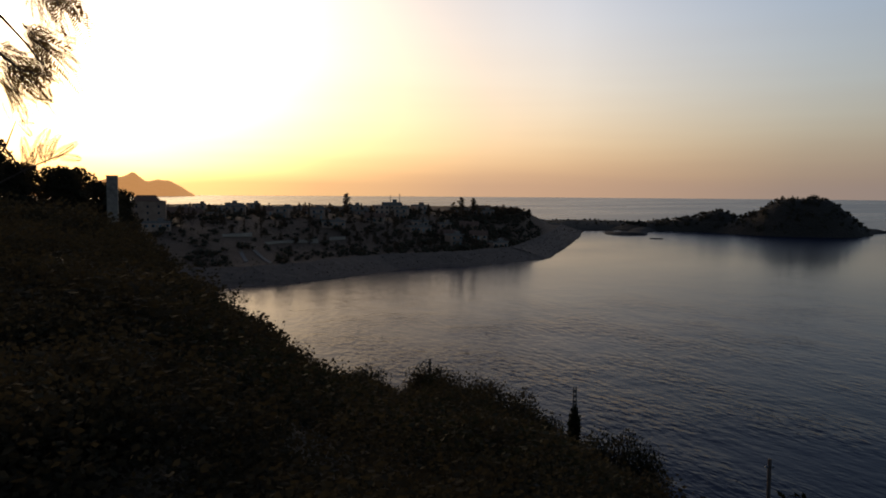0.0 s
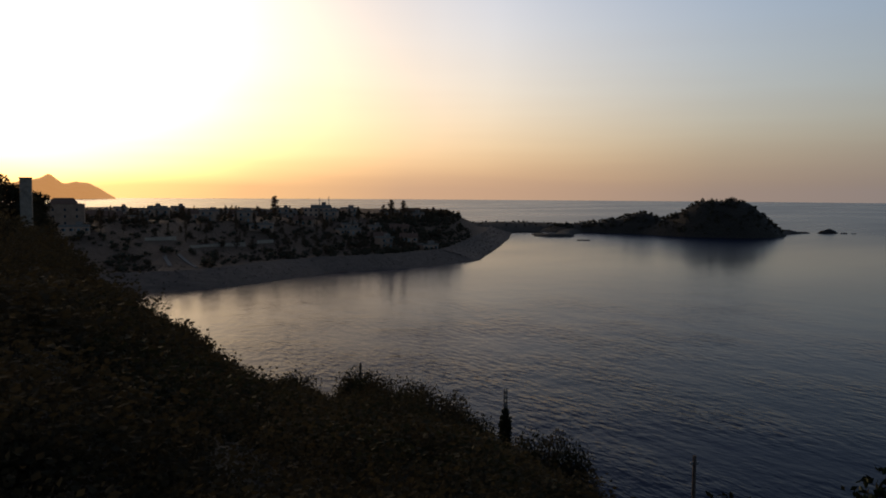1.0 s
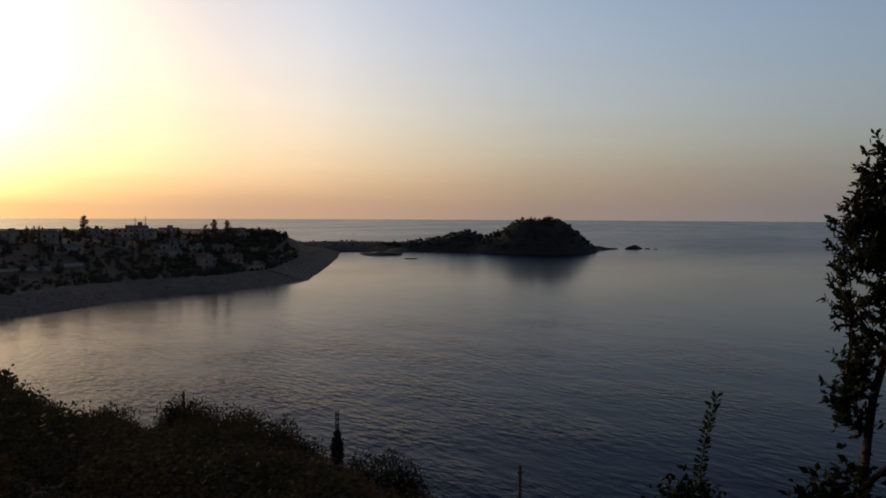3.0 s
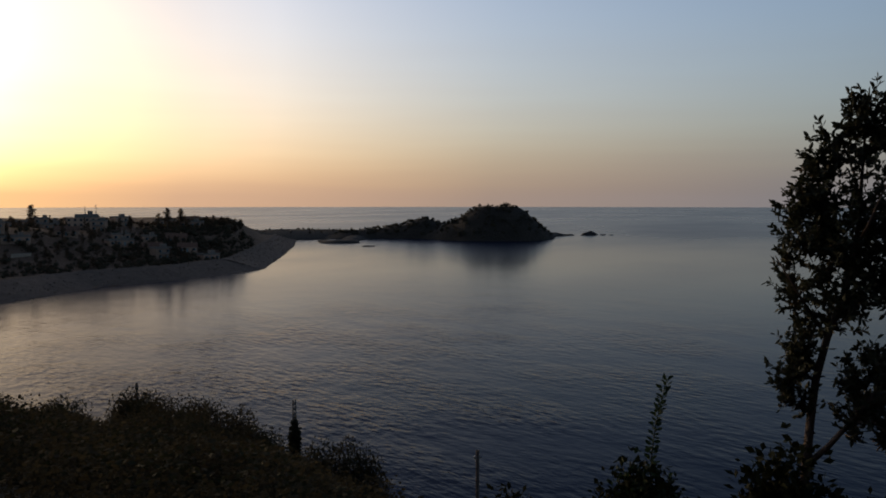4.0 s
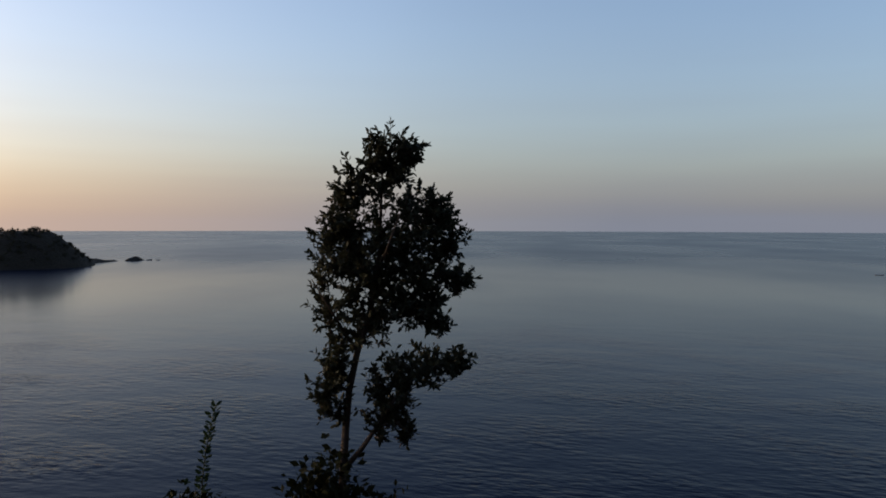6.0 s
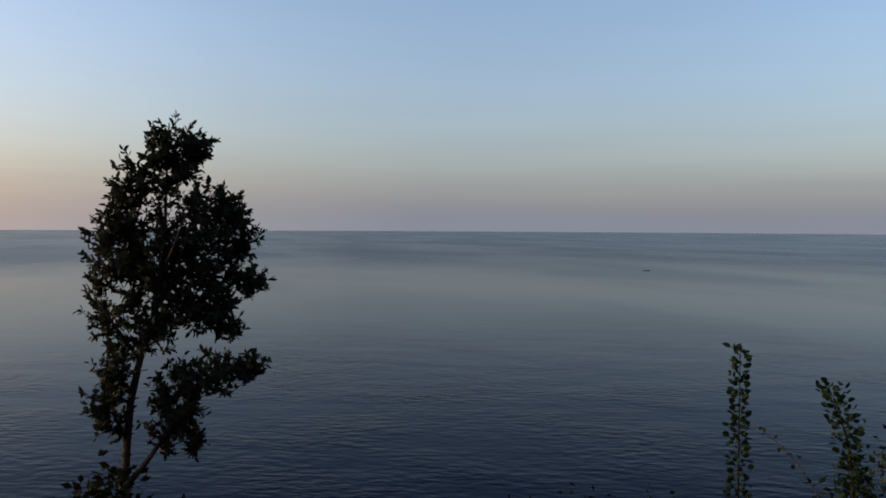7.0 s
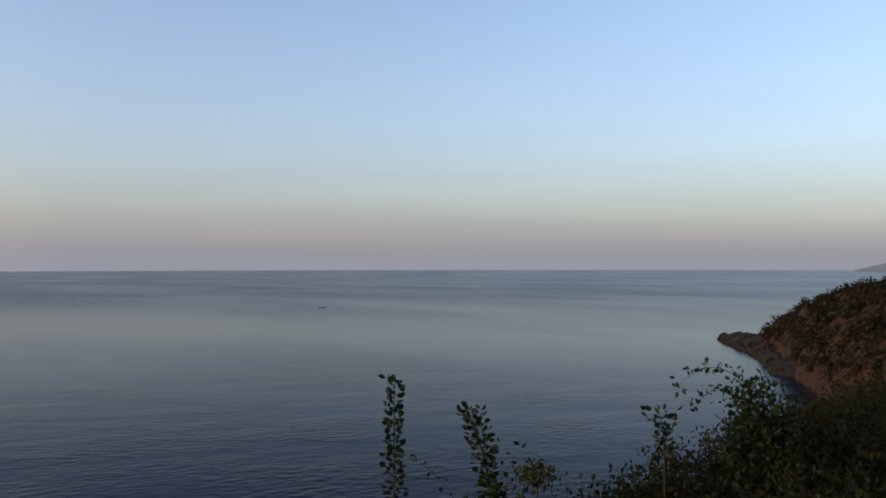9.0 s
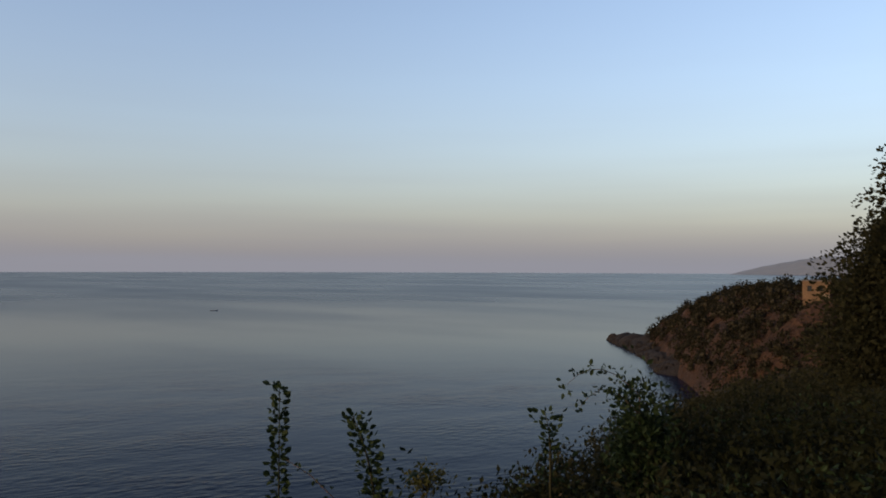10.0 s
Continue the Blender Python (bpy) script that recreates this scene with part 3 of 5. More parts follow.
MID_VARIANTS = [shrub_arrays(rng, 280, 0.13, 6, 0, 0.62, 0.4) for _ in range(6)]
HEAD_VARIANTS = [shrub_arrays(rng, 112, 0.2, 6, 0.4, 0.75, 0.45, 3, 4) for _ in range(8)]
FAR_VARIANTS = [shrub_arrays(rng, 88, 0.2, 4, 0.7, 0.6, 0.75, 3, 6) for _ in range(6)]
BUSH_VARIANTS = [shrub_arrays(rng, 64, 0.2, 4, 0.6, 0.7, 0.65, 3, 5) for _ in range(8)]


def hillside_spots(n, az0, az1, d0, d1, low, high, tall=1.0):
    """Shrub places between two distances, denser close by, never past the brow."""
    out = []
    while len(out) < n:
        az = rng.uniform(az0, az1)
        D = float(np.interp(az, BA, BD))
        d = d0 * (d1 / d0) ** (rng.uniform(0, 1) ** 0.8)
        if d > D * (0.9 if 0 < d0 < 20 and az0 < 0 else 1.15):
            continue
        x, y = d * math.sin(radians(az)), d * math.cos(radians(az))
        r = rng.uniform(low, high)
        h = min(r * tall * rng.uniform(0.85, 1.2), 0.45 + 0.028 * d if az0 < 0 else 9)
        out.append((x, y, float(hill_z(x, y)) - 0.25 * h, r, h))
    return out


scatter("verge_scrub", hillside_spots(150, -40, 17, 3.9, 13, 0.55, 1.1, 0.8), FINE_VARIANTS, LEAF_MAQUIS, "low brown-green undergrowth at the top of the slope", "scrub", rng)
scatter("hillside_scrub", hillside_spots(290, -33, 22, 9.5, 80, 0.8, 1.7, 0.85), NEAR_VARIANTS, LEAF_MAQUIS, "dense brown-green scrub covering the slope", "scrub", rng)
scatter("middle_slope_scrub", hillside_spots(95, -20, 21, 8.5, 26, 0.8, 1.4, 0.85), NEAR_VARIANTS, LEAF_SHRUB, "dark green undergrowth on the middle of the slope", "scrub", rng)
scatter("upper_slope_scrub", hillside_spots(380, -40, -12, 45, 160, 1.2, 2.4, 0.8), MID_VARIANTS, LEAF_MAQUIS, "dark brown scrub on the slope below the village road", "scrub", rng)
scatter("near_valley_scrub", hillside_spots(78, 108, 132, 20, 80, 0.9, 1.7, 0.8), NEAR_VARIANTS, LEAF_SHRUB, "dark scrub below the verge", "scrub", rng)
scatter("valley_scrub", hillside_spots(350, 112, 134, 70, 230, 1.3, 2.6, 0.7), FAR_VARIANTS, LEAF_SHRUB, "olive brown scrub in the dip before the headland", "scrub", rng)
scatter("lower_verge_scrub", hillside_spots(36, 103, 132, 9, 30, 0.6, 1.1, 0.85), FINE_VARIANTS, LEAF_SHRUB, "tangled undergrowth above the headland path", "scrub", rng)

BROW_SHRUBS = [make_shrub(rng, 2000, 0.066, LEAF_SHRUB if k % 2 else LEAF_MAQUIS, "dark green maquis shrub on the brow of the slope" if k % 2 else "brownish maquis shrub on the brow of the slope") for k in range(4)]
for k, az in enumerate(np.arange(-17, 19, 0.62)):
    az = az + rng.uniform(-0.3, 0.3)
    D = float(np.interp(az, BA, BD)) * rng.uniform(0.9, 1.06)
    x, y = D * math.sin(radians(az)), D * math.cos(radians(az))
    r = rng.uniform(0.75, 1.9) if az < 9 else rng.uniform(0.75, 1.3)
    h = min(r, 1.5) * rng.uniform(0.8, 1.15) * (1.45 if -3 < az < 3 else 1.3 if -10 < az < 9 else 1.0)
    tagged(place(BROW_SHRUBS[k % 4], x, y, float(hill_z(x, y)) - 0.3, r, h, rng.uniform(0, 360)), group="shrubs on the brow")
x, y = 47 * math.sin(radians(-0.6)), 47 * math.cos(radians(-0.6))
tagged(place(BROW_SHRUBS[1], x, y, float(hill_z(x, y)) - 0.3, 1.9, 2.3, 30), "tall dark bush with an uneven top on the brow", group="shrubs on the brow")
for az, d, top, r in ((10.9, 31, 0.303, 0.9), (11.9, 30.5, 0.294, 1.0), (13.0, 30, 0.298, 1.0), (14.2, 29.5, 0.304, 1.0), (15.3, 29, 0.32, 0.9)):
    x, y = d * math.sin(radians(az)), d * math.cos(radians(az))
    z = float(hill_z(x, y))
    tagged(place(BROW_SHRUBS[int(d * 2) % 4], x, y, z - 0.2, r, max(0.8, (EYE - top * d - z) / 1.3), az * 40), group="shrubs on the brow")
for ob in BROW_SHRUBS:      # the patterns stand among the others on the slope
    az = rng.uniform(-10, 8)
    x, y = 30 * math.sin(radians(az)), 30 * math.cos(radians(az))
    ob.matrix_basis = pose(x, y, float(hill_z(x, y)) - 0.2)
    tagged(ob, group="shrubs on the brow")


# ---- trees ----
def make_tree(rng, height, crown, material, label, leaves=900, size=0.5, low=0.3, narrow=1.0, lobes=9, name="tree", core=0.55):
    """A tree of so many metres: tapered trunk, limbs and a crown of leaf clumps in separate lobes."""
    thing = tagged(new(name), label, "tree")
    bm = bmesh.new()
    tube(bm, [(0, 0, -0.5), (0.05 * height * rng.uniform(-1, 1), 0.02 * height, height * 0.4), (0, 0, height * 0.92)], [height * 0.03, height * 0.02, height * 0.005], 7)
    part("trunk", bm, BARK, thing)
    chunks = []
    for k in range(lobes):
        u = k / (lobes - 1)
        zc = height * (low + (0.93 - low) * u)
        reach = crown * narrow * (1 - 0.75 * u ** 1.6) * rng.uniform(0.35, 0.75)
        a = k * 2.4 + rng.uniform(-0.5, 0.5)
        c = np.array([math.cos(a) * reach, math.sin(a) * reach, zc])
        r = crown * rng.uniform(0.4, 0.62) * (1 - 0.45 * u)
        bm = bmesh.new()
        tube(bm, [(0, 0, zc - 0.18 * height), tuple(c * np.array([0.6, 0.6, 1]) - np.array([0, 0, 0.05 * height])), tuple(c)], [height * 0.011, height * 0.008, height * 0.003], 5)
        part("limb", bm, BARK, thing)
        q = ball(leaves // lobes, rng, 0.55 if core else 0.15) * np.array([r, r, r * 0.75])
        chunks.append(leaf_arrays(c + q, size, rng, unit(q), 0.6))
        if core:
            v, f = rough_blob(rng, r * core, 0.7, 4, 7)
            chunks.append((v + c, f))
    v, f = merged(chunks)
    link("crown", array_mesh("crown", v, f), material, thing)
    return thing


# ---- the village ----
def make_house(w, d, storeys, roof, rng, label):
    """A plastered house, front towards -y: walls, roof, windows with sill and shutter, door."""
    thing = tagged(new("house"), label, "house")
    h = 3.0 * storeys
    bm = bmesh.new()
    box(bm, -w / 2, -d / 2, -2.5, w / 2, d / 2, h, 0.05)
    part("wall", bm, PLASTER, thing)
    bm = bmesh.new()
    if roof == "flat":
        for x0, y0, x1, y1 in ((-w / 2 - 0.15, -d / 2 - 0.15, w / 2 + 0.15, -d / 2 + 0.1), (-w / 2 - 0.15, d / 2 - 0.1, w / 2 + 0.15, d / 2 + 0.15),
                               (-w / 2 - 0.15, -d / 2 + 0.1, -w / 2 + 0.1, d / 2 - 0.1), (w / 2 - 0.1, -d / 2 + 0.1, w / 2 + 0.15, d / 2 - 0.1)):
            box(bm, x0, y0, h - 0.15, x1, y1, h + 0.75)
        box(bm, w * 0.1, -d * 0.1, h, w * 0.1 + 2.6, d * 0.3, h + 2.3)
        part("roof", bm, CONCRETE, thing)
    else:
        e, g = 0.5, h + w * 0.0 + d * 0.28
        pts = [(-w / 2 - e, -d / 2 - e, h - 0.1), (w / 2 + e, -d / 2 - e, h - 0.1), (w / 2 + e, d / 2 + e, h - 0.1), (-w / 2 - e, d / 2 + e, h - 0.1), (-w / 2 - e, 0, g), (w / 2 + e, 0, g)]
        vs = [bm.verts.new(p) for p in pts]
        for f in ((0, 1, 5, 4), (2, 3, 4, 5), (1, 2, 5), (3, 0, 4), (3, 2, 1, 0)):
            bm.faces.new([vs[i] for i in f])
        part("roof", bm, ROOFTILE, thing)
        bm = bmesh.new()
        box(bm, w * 0.2, -0.4, g - 1.2, w * 0.2 + 0.7, 0.3, g + 0.8, 0.03)
        part("chimney", bm, PLASTER, thing)
    n = max(2, int(w / 3.2))
    for s in range(storeys):
        for i in range(n):
            x = -w / 2 + w * (i + 0.5) / n
            if s == 0 and i == n // 2:
                bm = bmesh.new()
                box(bm, x - 0.55, -d / 2 - 0.06, 0, x + 0.55, -d / 2 + 0.1, 2.1, 0.02)
                part("door", bm, SHUTTER, thing)
                continue
            bm = bmesh.new()
            box(bm, x - 0.6, -d / 2 - 0.05, 3 * s + 0.95, x + 0.6, -d / 2 + 0.1, 3 * s + 2.25)
            win = part("window", bm, GLASS, thing)
            bm = bmesh.new()
            box(bm, x - 0.75, -d / 2 - 0.18, 3 * s + 0.83, x + 0.75, -d / 2 + 0.05, 3 * s + 0.93)
            part("sill", bm, CONCRETE, win)
            bm = bmesh.new()
            box(bm, x + 0.62, -d / 2 - 0.08, 3 * s + 0.95, x + 1.15, -d / 2 - 0.01, 3 * s + 2.25)
            part("shutter", bm, SHUTTER, win)
    if storeys > 1:
        bm = bmesh.new()
        box(bm, -w * 0.3, -d / 2 - 1.2, 2.85, w * 0.3, -d / 2 + 0.05, 3.02)
        box(bm, -w * 0.3, -d / 2 - 1.2, 3.02, w * 0.3, -d / 2 - 1.1, 3.9)
        part("balcony", bm, CONCRETE, thing)
    return thing


HOUSES = [make_house(9, 8, 2, "flat", rng, "two-storey plastered house with a flat roof"), make_house(12, 9, 1, "gable", rng, "low plastered house with a clay roof"),
          make_house(8, 8, 1, "flat", rng, "small flat-roofed plastered house"), make_house(11, 9, 1, "gable", rng, "long low house with a clay gable roof"),
          make_house(14, 10, 1, "flat", rng, "wide flat-roofed house with a roof hut"), make_house(10, 8, 1, "flat", rng, "low flat-roofed concrete house")]


def settle(thing, az, d, turn=0.0, first=False):
    """Stand a house on the village ground, its front towards the bay."""
    x, y = d * math.sin(radians(az)), d * math.cos(radians(az))
    m = pose(x, y, float(village_z(x, y)) - 0.1, 0, 0, -az + turn)
    if first:
        thing.matrix_basis = m
        return thing
    return copy_thing(thing, m)


TAKEN = []


def free(az, d, gap):
    x, y = d * math.sin(radians(az)), d * math.cos(radians(az))
    if any(math.hypot(x - a, y - b) < gap for a, b in TAKEN):
        return False
    TAKEN.append((x, y))
    return True


FIXED = [(-20.0, 430, 4, 6), (-14.5, 520, 0, -5), (-17.7, 480, 3, 10), (-6.4, 555, 0, 0), (-12.4, 540, 1, 12)]
for k, (az, d, kind, turn) in enumerate(FIXED):
    free(az, d, 1)
    tagged(settle(HOUSES[kind], az, d, turn), group="village houses")
for k, (az, d) in enumerate([(-9.0, 500), (-4.9, 505), (0.1, 520), (2.6, 505), (-7.9, 480), (-16.0, 480)]):
    free(az, d, 1)
    tagged(settle(HOUSES[k], az, d, rng.uniform(-15, 15), True), group="village houses")
count = 0
while count < 42:
    az, d = rng.uniform(-23, 4.2), rng.uniform(470, 640)
    if not free(az, d, 17):
        continue
    tagged(settle(HOUSES[int(rng.integers(6))], az, d, rng.uniform(-35, 35)), group="village houses")
    count += 1

big = tagged(new("apartment_building"), "broad dark concrete building with aerial masts", "building")
big.matrix_basis = pose(-34, 558, float(village_z(-34, 558)) - 0.1, 0, 0, 3)
bm = bmesh.new()
box(bm, -14, -6, -3, 8, 6, 6.4, 0.05)
part("wall", bm, PLASTER, big)
bm = bmesh.new()
box(bm, -9, -6.1, 6.4, 5, 6.1, 8.6, 0.05)
part("upper_storey", bm, CONCRETE, big)
bm = bmesh.new()
box(bm, -1.5, -1.5, 8.6, 1.5, 1.5, 10.6, 0.05)
part("roof_hut", bm, CONCRETE, big)
for i in range(6):
    for s in range(2):
        bm = bmesh.new()
        box(bm, -13 + i * 3.5, -6.06, 1 + 3.2 * s, -11.6 + i * 3.5, -5.9, 2.5 + 3.2 * s)
        part("window", bm, GLASS, big)
for x, h in ((-3.0, 13.5), (3.4, 14.5)):
    bm = bmesh.new()
    tube(bm, [(x, 0, 8.5), (x, 0, h)], [0.22, 0.15], 6)
    for k in range(4):
        box(bm, x - 0.7, -0.08, h - 0.4 - k * 0.7, x + 0.7, 0.08, h - 0.28 - k * 0.7)
    part("mast", bm, STEEL, big, "thin aerial mast with cross arms")


hall = tagged(new("house"), "large pale four-storey house with a dark hipped roof", "house")
hall.matrix_basis = pose(450 * math.sin(radians(-20.7)), 450 * math.cos(radians(-20.7)), 21.8, 0, 0, 17)
bm = bmesh.new()
box(bm, -11, -6, -3, 11, 6, 11.4, 0.05)
part("wall", bm, PLASTER, hall)
bm = bmesh.new()
vs = [bm.verts.new(p) for p in ((-6, -6.5, 11.4), (8, -6.5, 11.4), (8, 6.5, 11.4), (-6, 6.5, 11.4), (-3.5, 0, 14.4), (6, 0, 14.4))]
for f in ((0, 1, 5, 4), (2, 3, 4, 5), (1, 2, 5), (3, 0, 4), (3, 2, 1, 0)):
    bm.faces.new([vs[i] for i in f])
part("roof", bm, ROOFTILE, hall)
for i in range(4):
    for k in range(3):
        bm = bmesh.new()
        box(bm, -9.4 + i * 5.5, -6.06, 1 + 3.4 * k, -8.4 + i * 5.5, -5.9, 2.3 + 3.4 * k)
        part("window", bm, GLASS, hall)
tower = tagged(new("pillar"), "plain pale plastered square gate pillar", "pillar")
tower_x, tower_y = 95 * math.sin(radians(-22.65)), 95 * math.cos(radians(-22.65))
tower_z = float(hill_z(tower_x, tower_y))
tower.matrix_basis = pose(tower_x, tower_y, tower_z, 0, 0, 20)
bm = bmesh.new()
box(bm, -0.58, -0.5, -1.0, 0.58, 0.5, 41.15 - tower_z, 0.04)
part("shaft", bm, PALEWALL, tower)
bm = bmesh.new()
box(bm, -0.64, -0.56, 41.15 - tower_z, 0.64, 0.56, 41.3 - tower_z, 0.03)
part("cap", bm, PALEWALL, tower)


def ground_spot(az, el):
    """Where a line of sight at a bearing and elevation meets the village ground."""
    for d in np.arange(300, 620, 0.5):
        p = heading(az, el) * (d / math.cos(radians(el)))
        if EYE + p.z <= float(village_z(p.x, p.y)):
            break
    return Vector((p.x, p.y, float(village_z(p.x, p.y))))


def garden_wall(az, d, length):
    """A low wall along the contour of the slope."""
    x, y = d * math.sin(radians(az)), d * math.cos(radians(az))
    gx, gy = float(village_z(x + 3, y) - village_z(x - 3, y)), float(village_z(x, y + 3) - village_z(x, y - 3))
    turn = max(-40.0, min(40.0, math.degrees(math.atan2(-gx, gy)) + az))
    length /= math.cos(radians(turn))
    thing = tagged(new("terrace_wall"), "long pale lime-washed terrace wall", "wall", "terrace walls")
    thing.matrix_basis = pose(x, y, float(village_z(x, y)), 0, 0, -az + turn)
    bm = bmesh.new()
    box(bm, -length / 2, -0.25, -2, length / 2, 0.25, 1.7, 0.04)
    part("wall_panel", bm, PALEWALL, thing)
    bm = bmesh.new()
    box(bm, -length / 2 - 0.1, -0.35, 1.7, length / 2 + 0.1, 0.35, 1.85, 0.03)
    part("coping", bm, CONCRETE, thing)


garden_wall(-14.6, 425, 15)
garden_wall(-10.8, 430, 28)
garden_wall(-7.6, 452, 9)


def bank_path(top, foot):
    """A straight concrete path down the bank, with a kerb on each side."""
    a, b = ground_spot(*top), ground_spot(*foot)
    thing = tagged(new("bank_path"), "narrow pale concrete path down the bank", "path", "bank paths")
    thing.matrix_basis = pose(*a)
    d = b - a
    side = Vector((-d.y, d.x, 0)).normalized()
    for name, off, wide, high in (("slab", 0.0, 0.6, 0.35), ("kerb", -0.7, 0.12, 0.5), ("kerb", 0.7, 0.12, 0.5)):
        bm, rows = bmesh.new(), []
        for k in range(9):
            p = a + d * (k / 8)
            z = float(village_z(p.x, p.y)) - a.z + high
            q = Vector((p.x - a.x, p.y - a.y, z)) + side * off
            rows.append([bm.verts.new(q + side * w + Vector((0, 0, h))) for w, h in ((-wide, 0), (wide, 0), (wide, -1.2), (-wide, -1.2))])
        for r0, r1 in zip(rows, rows[1:]):
            for k in range(4):
                bm.faces.new((r0[k], r1[k], r1[(k + 1) % 4], r0[(k + 1) % 4]))
        bm.faces.new(rows[0])
        bm.faces.new(rows[-1][::-1])
        part(name, bm, CONCRETE, thing)


bank_path((-14.5, -4.25), (-14.0, -5.15))
bank_path((-13.5, -4.35), (-12.3, -5.3))

TREES = [make_tree(rng, 8, 2.6, LEAF_VILLAGE, "dark broadleaf village tree", 360, 0.6), make_tree(rng, 9, 1.6, LEAF_VILLAGE, "narrow dark cypress in the village", 320, 0.5, 0.12, 0.5, 9),
         make_tree(rng, 6, 2.6, LEAF_VILLAGE, "low round village tree", 320, 0.6, 0.35), make_tree(rng, 12, 3.4, LEAF_VILLAGE, "tall dark pine with a tiered crown", 1300, 0.4, 0.42, 0.8, 10)]


def plant(kind, az, d, scale, first=False):
    x, y = d * math.sin(radians(az)), d * math.cos(radians(az))
    m = pose(x, y, float(village_z(x, y)) - 0.1, 0, 0, rng.uniform(0, 360))
    ob = TREES[kind] if first else copy_thing(TREES[kind], m)
    ob.matrix_basis = m
    ob.scale = (scale, scale, scale)
    return tagged(ob, group="village trees")


for k, (az, d) in enumerate([(-13.2, 505), (-10.3, 520), (-3.4, 500), (-6.95, 560)]):
    plant(k, az, d, 1.25 if k == 3 else 1.0, True)
for kind, az, d, sc in [(3, 1.35, 560, 1.25), (0, 0.75, 562, 1.3), (3, 2.2, 565, 1.2), (1, 1.8, 563, 0.8), (1, 2.9, 560, 0.55), (0, -1.0, 555, 0.9), (2, -0.3, 560, 0.9), (1, -10.0, 523, 0.9),
                        (1, -9.6, 525, 1.0), (1, -11.0, 520, 0.8), (0, 4.4, 590, 0.9), (2, 4.9, 588, 1.0), (2, 5.4, 585, 1.0), (0, 5.8, 582, 0.8), (2, 3.9, 592, 1.0), (0, -21.8, 300, 1.1), (2, -15.8, 480, 1.0)]:
    plant(kind, az, d, sc)
for _ in range(420):
    az, d = rng.uniform(-23, 6.0), rng.uniform(425, 600)
    if inland(d * math.sin(radians(az)), d * math.cos(radians(az))) > 30 and free(az, d, 5.5):
        plant(int(rng.integers(3)), az, d, rng.uniform(0.55, 0.9))

SLOPE_TREES = [make_tree(rng, 8, 3.0, LEAF_MAQUIS, "dark tree on the slope under the low sun", 3400, 0.3, 0.2, 1.0, 14), make_tree(rng, 6.5, 3.0, LEAF_MAQUIS, "dark tree on the slope under the low sun", 3400, 0.3, 0.2, 1.0, 14)]
for k, ob in enumerate(SLOPE_TREES):
    x, y = 108 * math.sin(radians(-30.5 - 2 * k)), 108 * math.cos(radians(-30.5 - 2 * k))
    ob.matrix_basis = pose(x, y, float(hill_z(x, y)) - 0.2)
    tagged(ob, group="slope trees")
for az, d, sc in ((-29.5, 105, 1.15), (-27.6, 112, 1.1), (-26.2, 104, 1.0), (-24.6, 115, 1.15), (-23.4, 110, 1.0), (-22.6, 118, 0.95), (-21.9, 122, 0.9), (-25.4, 100, 1.0), (-28.4, 98, 1.0), (-31.5, 108, 0.9)):
    x, y = d * math.sin(radians(az)), d * math.cos(radians(az))
    ob = copy_thing(SLOPE_TREES[0 if int(az * 10) % 2 else 1], pose(x, y, float(hill_z(x, y)) - 0.2, 0, 0, rng.uniform(0, 360)))
    ob.scale = (sc, sc, sc)
    tagged(ob, "dark tree on the slope under the low sun", group="slope trees")

spots = []
while len(spots) < 1900:
    x, y = rng.uniform(-330, 96), rng.uniform(320, 640)
    if len(spots) % 5 == 0:
        x, y = rng.uniform(0, 104), rng.uniform(430, 640)
    s = float(inland(np.array(x), np.array(y)))
    bearing, reach = math.degrees(math.atan2(x, y)), math.hypot(x, y)
    before_wall = any(a0 < bearing < a1 and w - 16 < reach < w + 2 for a0, a1, w in ((-15.8, -13.5, 425), (-13.0, -8.7, 430), (-8.4, -6.8, 452), (-15.0, -11.9, 394), (-15.0, -11.9, 376), (-15.0, -11.9, 358)))
    if s > 24 and (s < 80 or rng.uniform() < 0.4) and (s > 34 or rng.uniform() < 0.6):
        r = rng.uniform(0.6, 1.0) if before_wall else rng.uniform(2.0, 4.6)
        spots.append((x, y, float(village_z(x, y)) - 0.5, r, r * rng.uniform(0.45, 0.95)))
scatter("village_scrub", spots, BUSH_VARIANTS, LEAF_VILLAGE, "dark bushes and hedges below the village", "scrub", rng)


# ---- sea wall of armour stone, with the shore road behind it ----
def along_shore(points, step):
    out = []
    for (x0, y0), (x1, y1) in zip(points, points[1:]):
        L = math.hypot(x1 - x0, y1 - y0)
        for k in range(max(1, int(L / step))):
            u = k * step / L
            out.append((x0 + (x1 - x0) * u, y0 + (y1 - y0) * u, (x1 - x0) / L, (y1 - y0) / L))
    return out


bank = along_shore(SHORE[2:13], 4.0)
offs = [-3, 0, 3, 6, 10, 14, 18, 21]
vs = []
for x, y, tx, ty in bank:
    for o in offs:
        px, py = x - ty * o, y + tx * o
        vs.append((px, py, o / 21 * 6.0 + 0.25 + 0.5 * noise.noise((px * 0.4, py * 0.4, 0))))
n = len(offs)
fs = [(i * n + k, (i + 1) * n + k, (i + 1) * n + k + 1, i * n + k + 1) for i in range(len(bank) - 1) for k in range(n - 1)]
tagged(link("trim_sea_wall", array_mesh("trim_sea_wall", vs, fs), RIPRAP), "sloping grey sea wall of armour stone", "sea wall", kind="structure")
stones = []
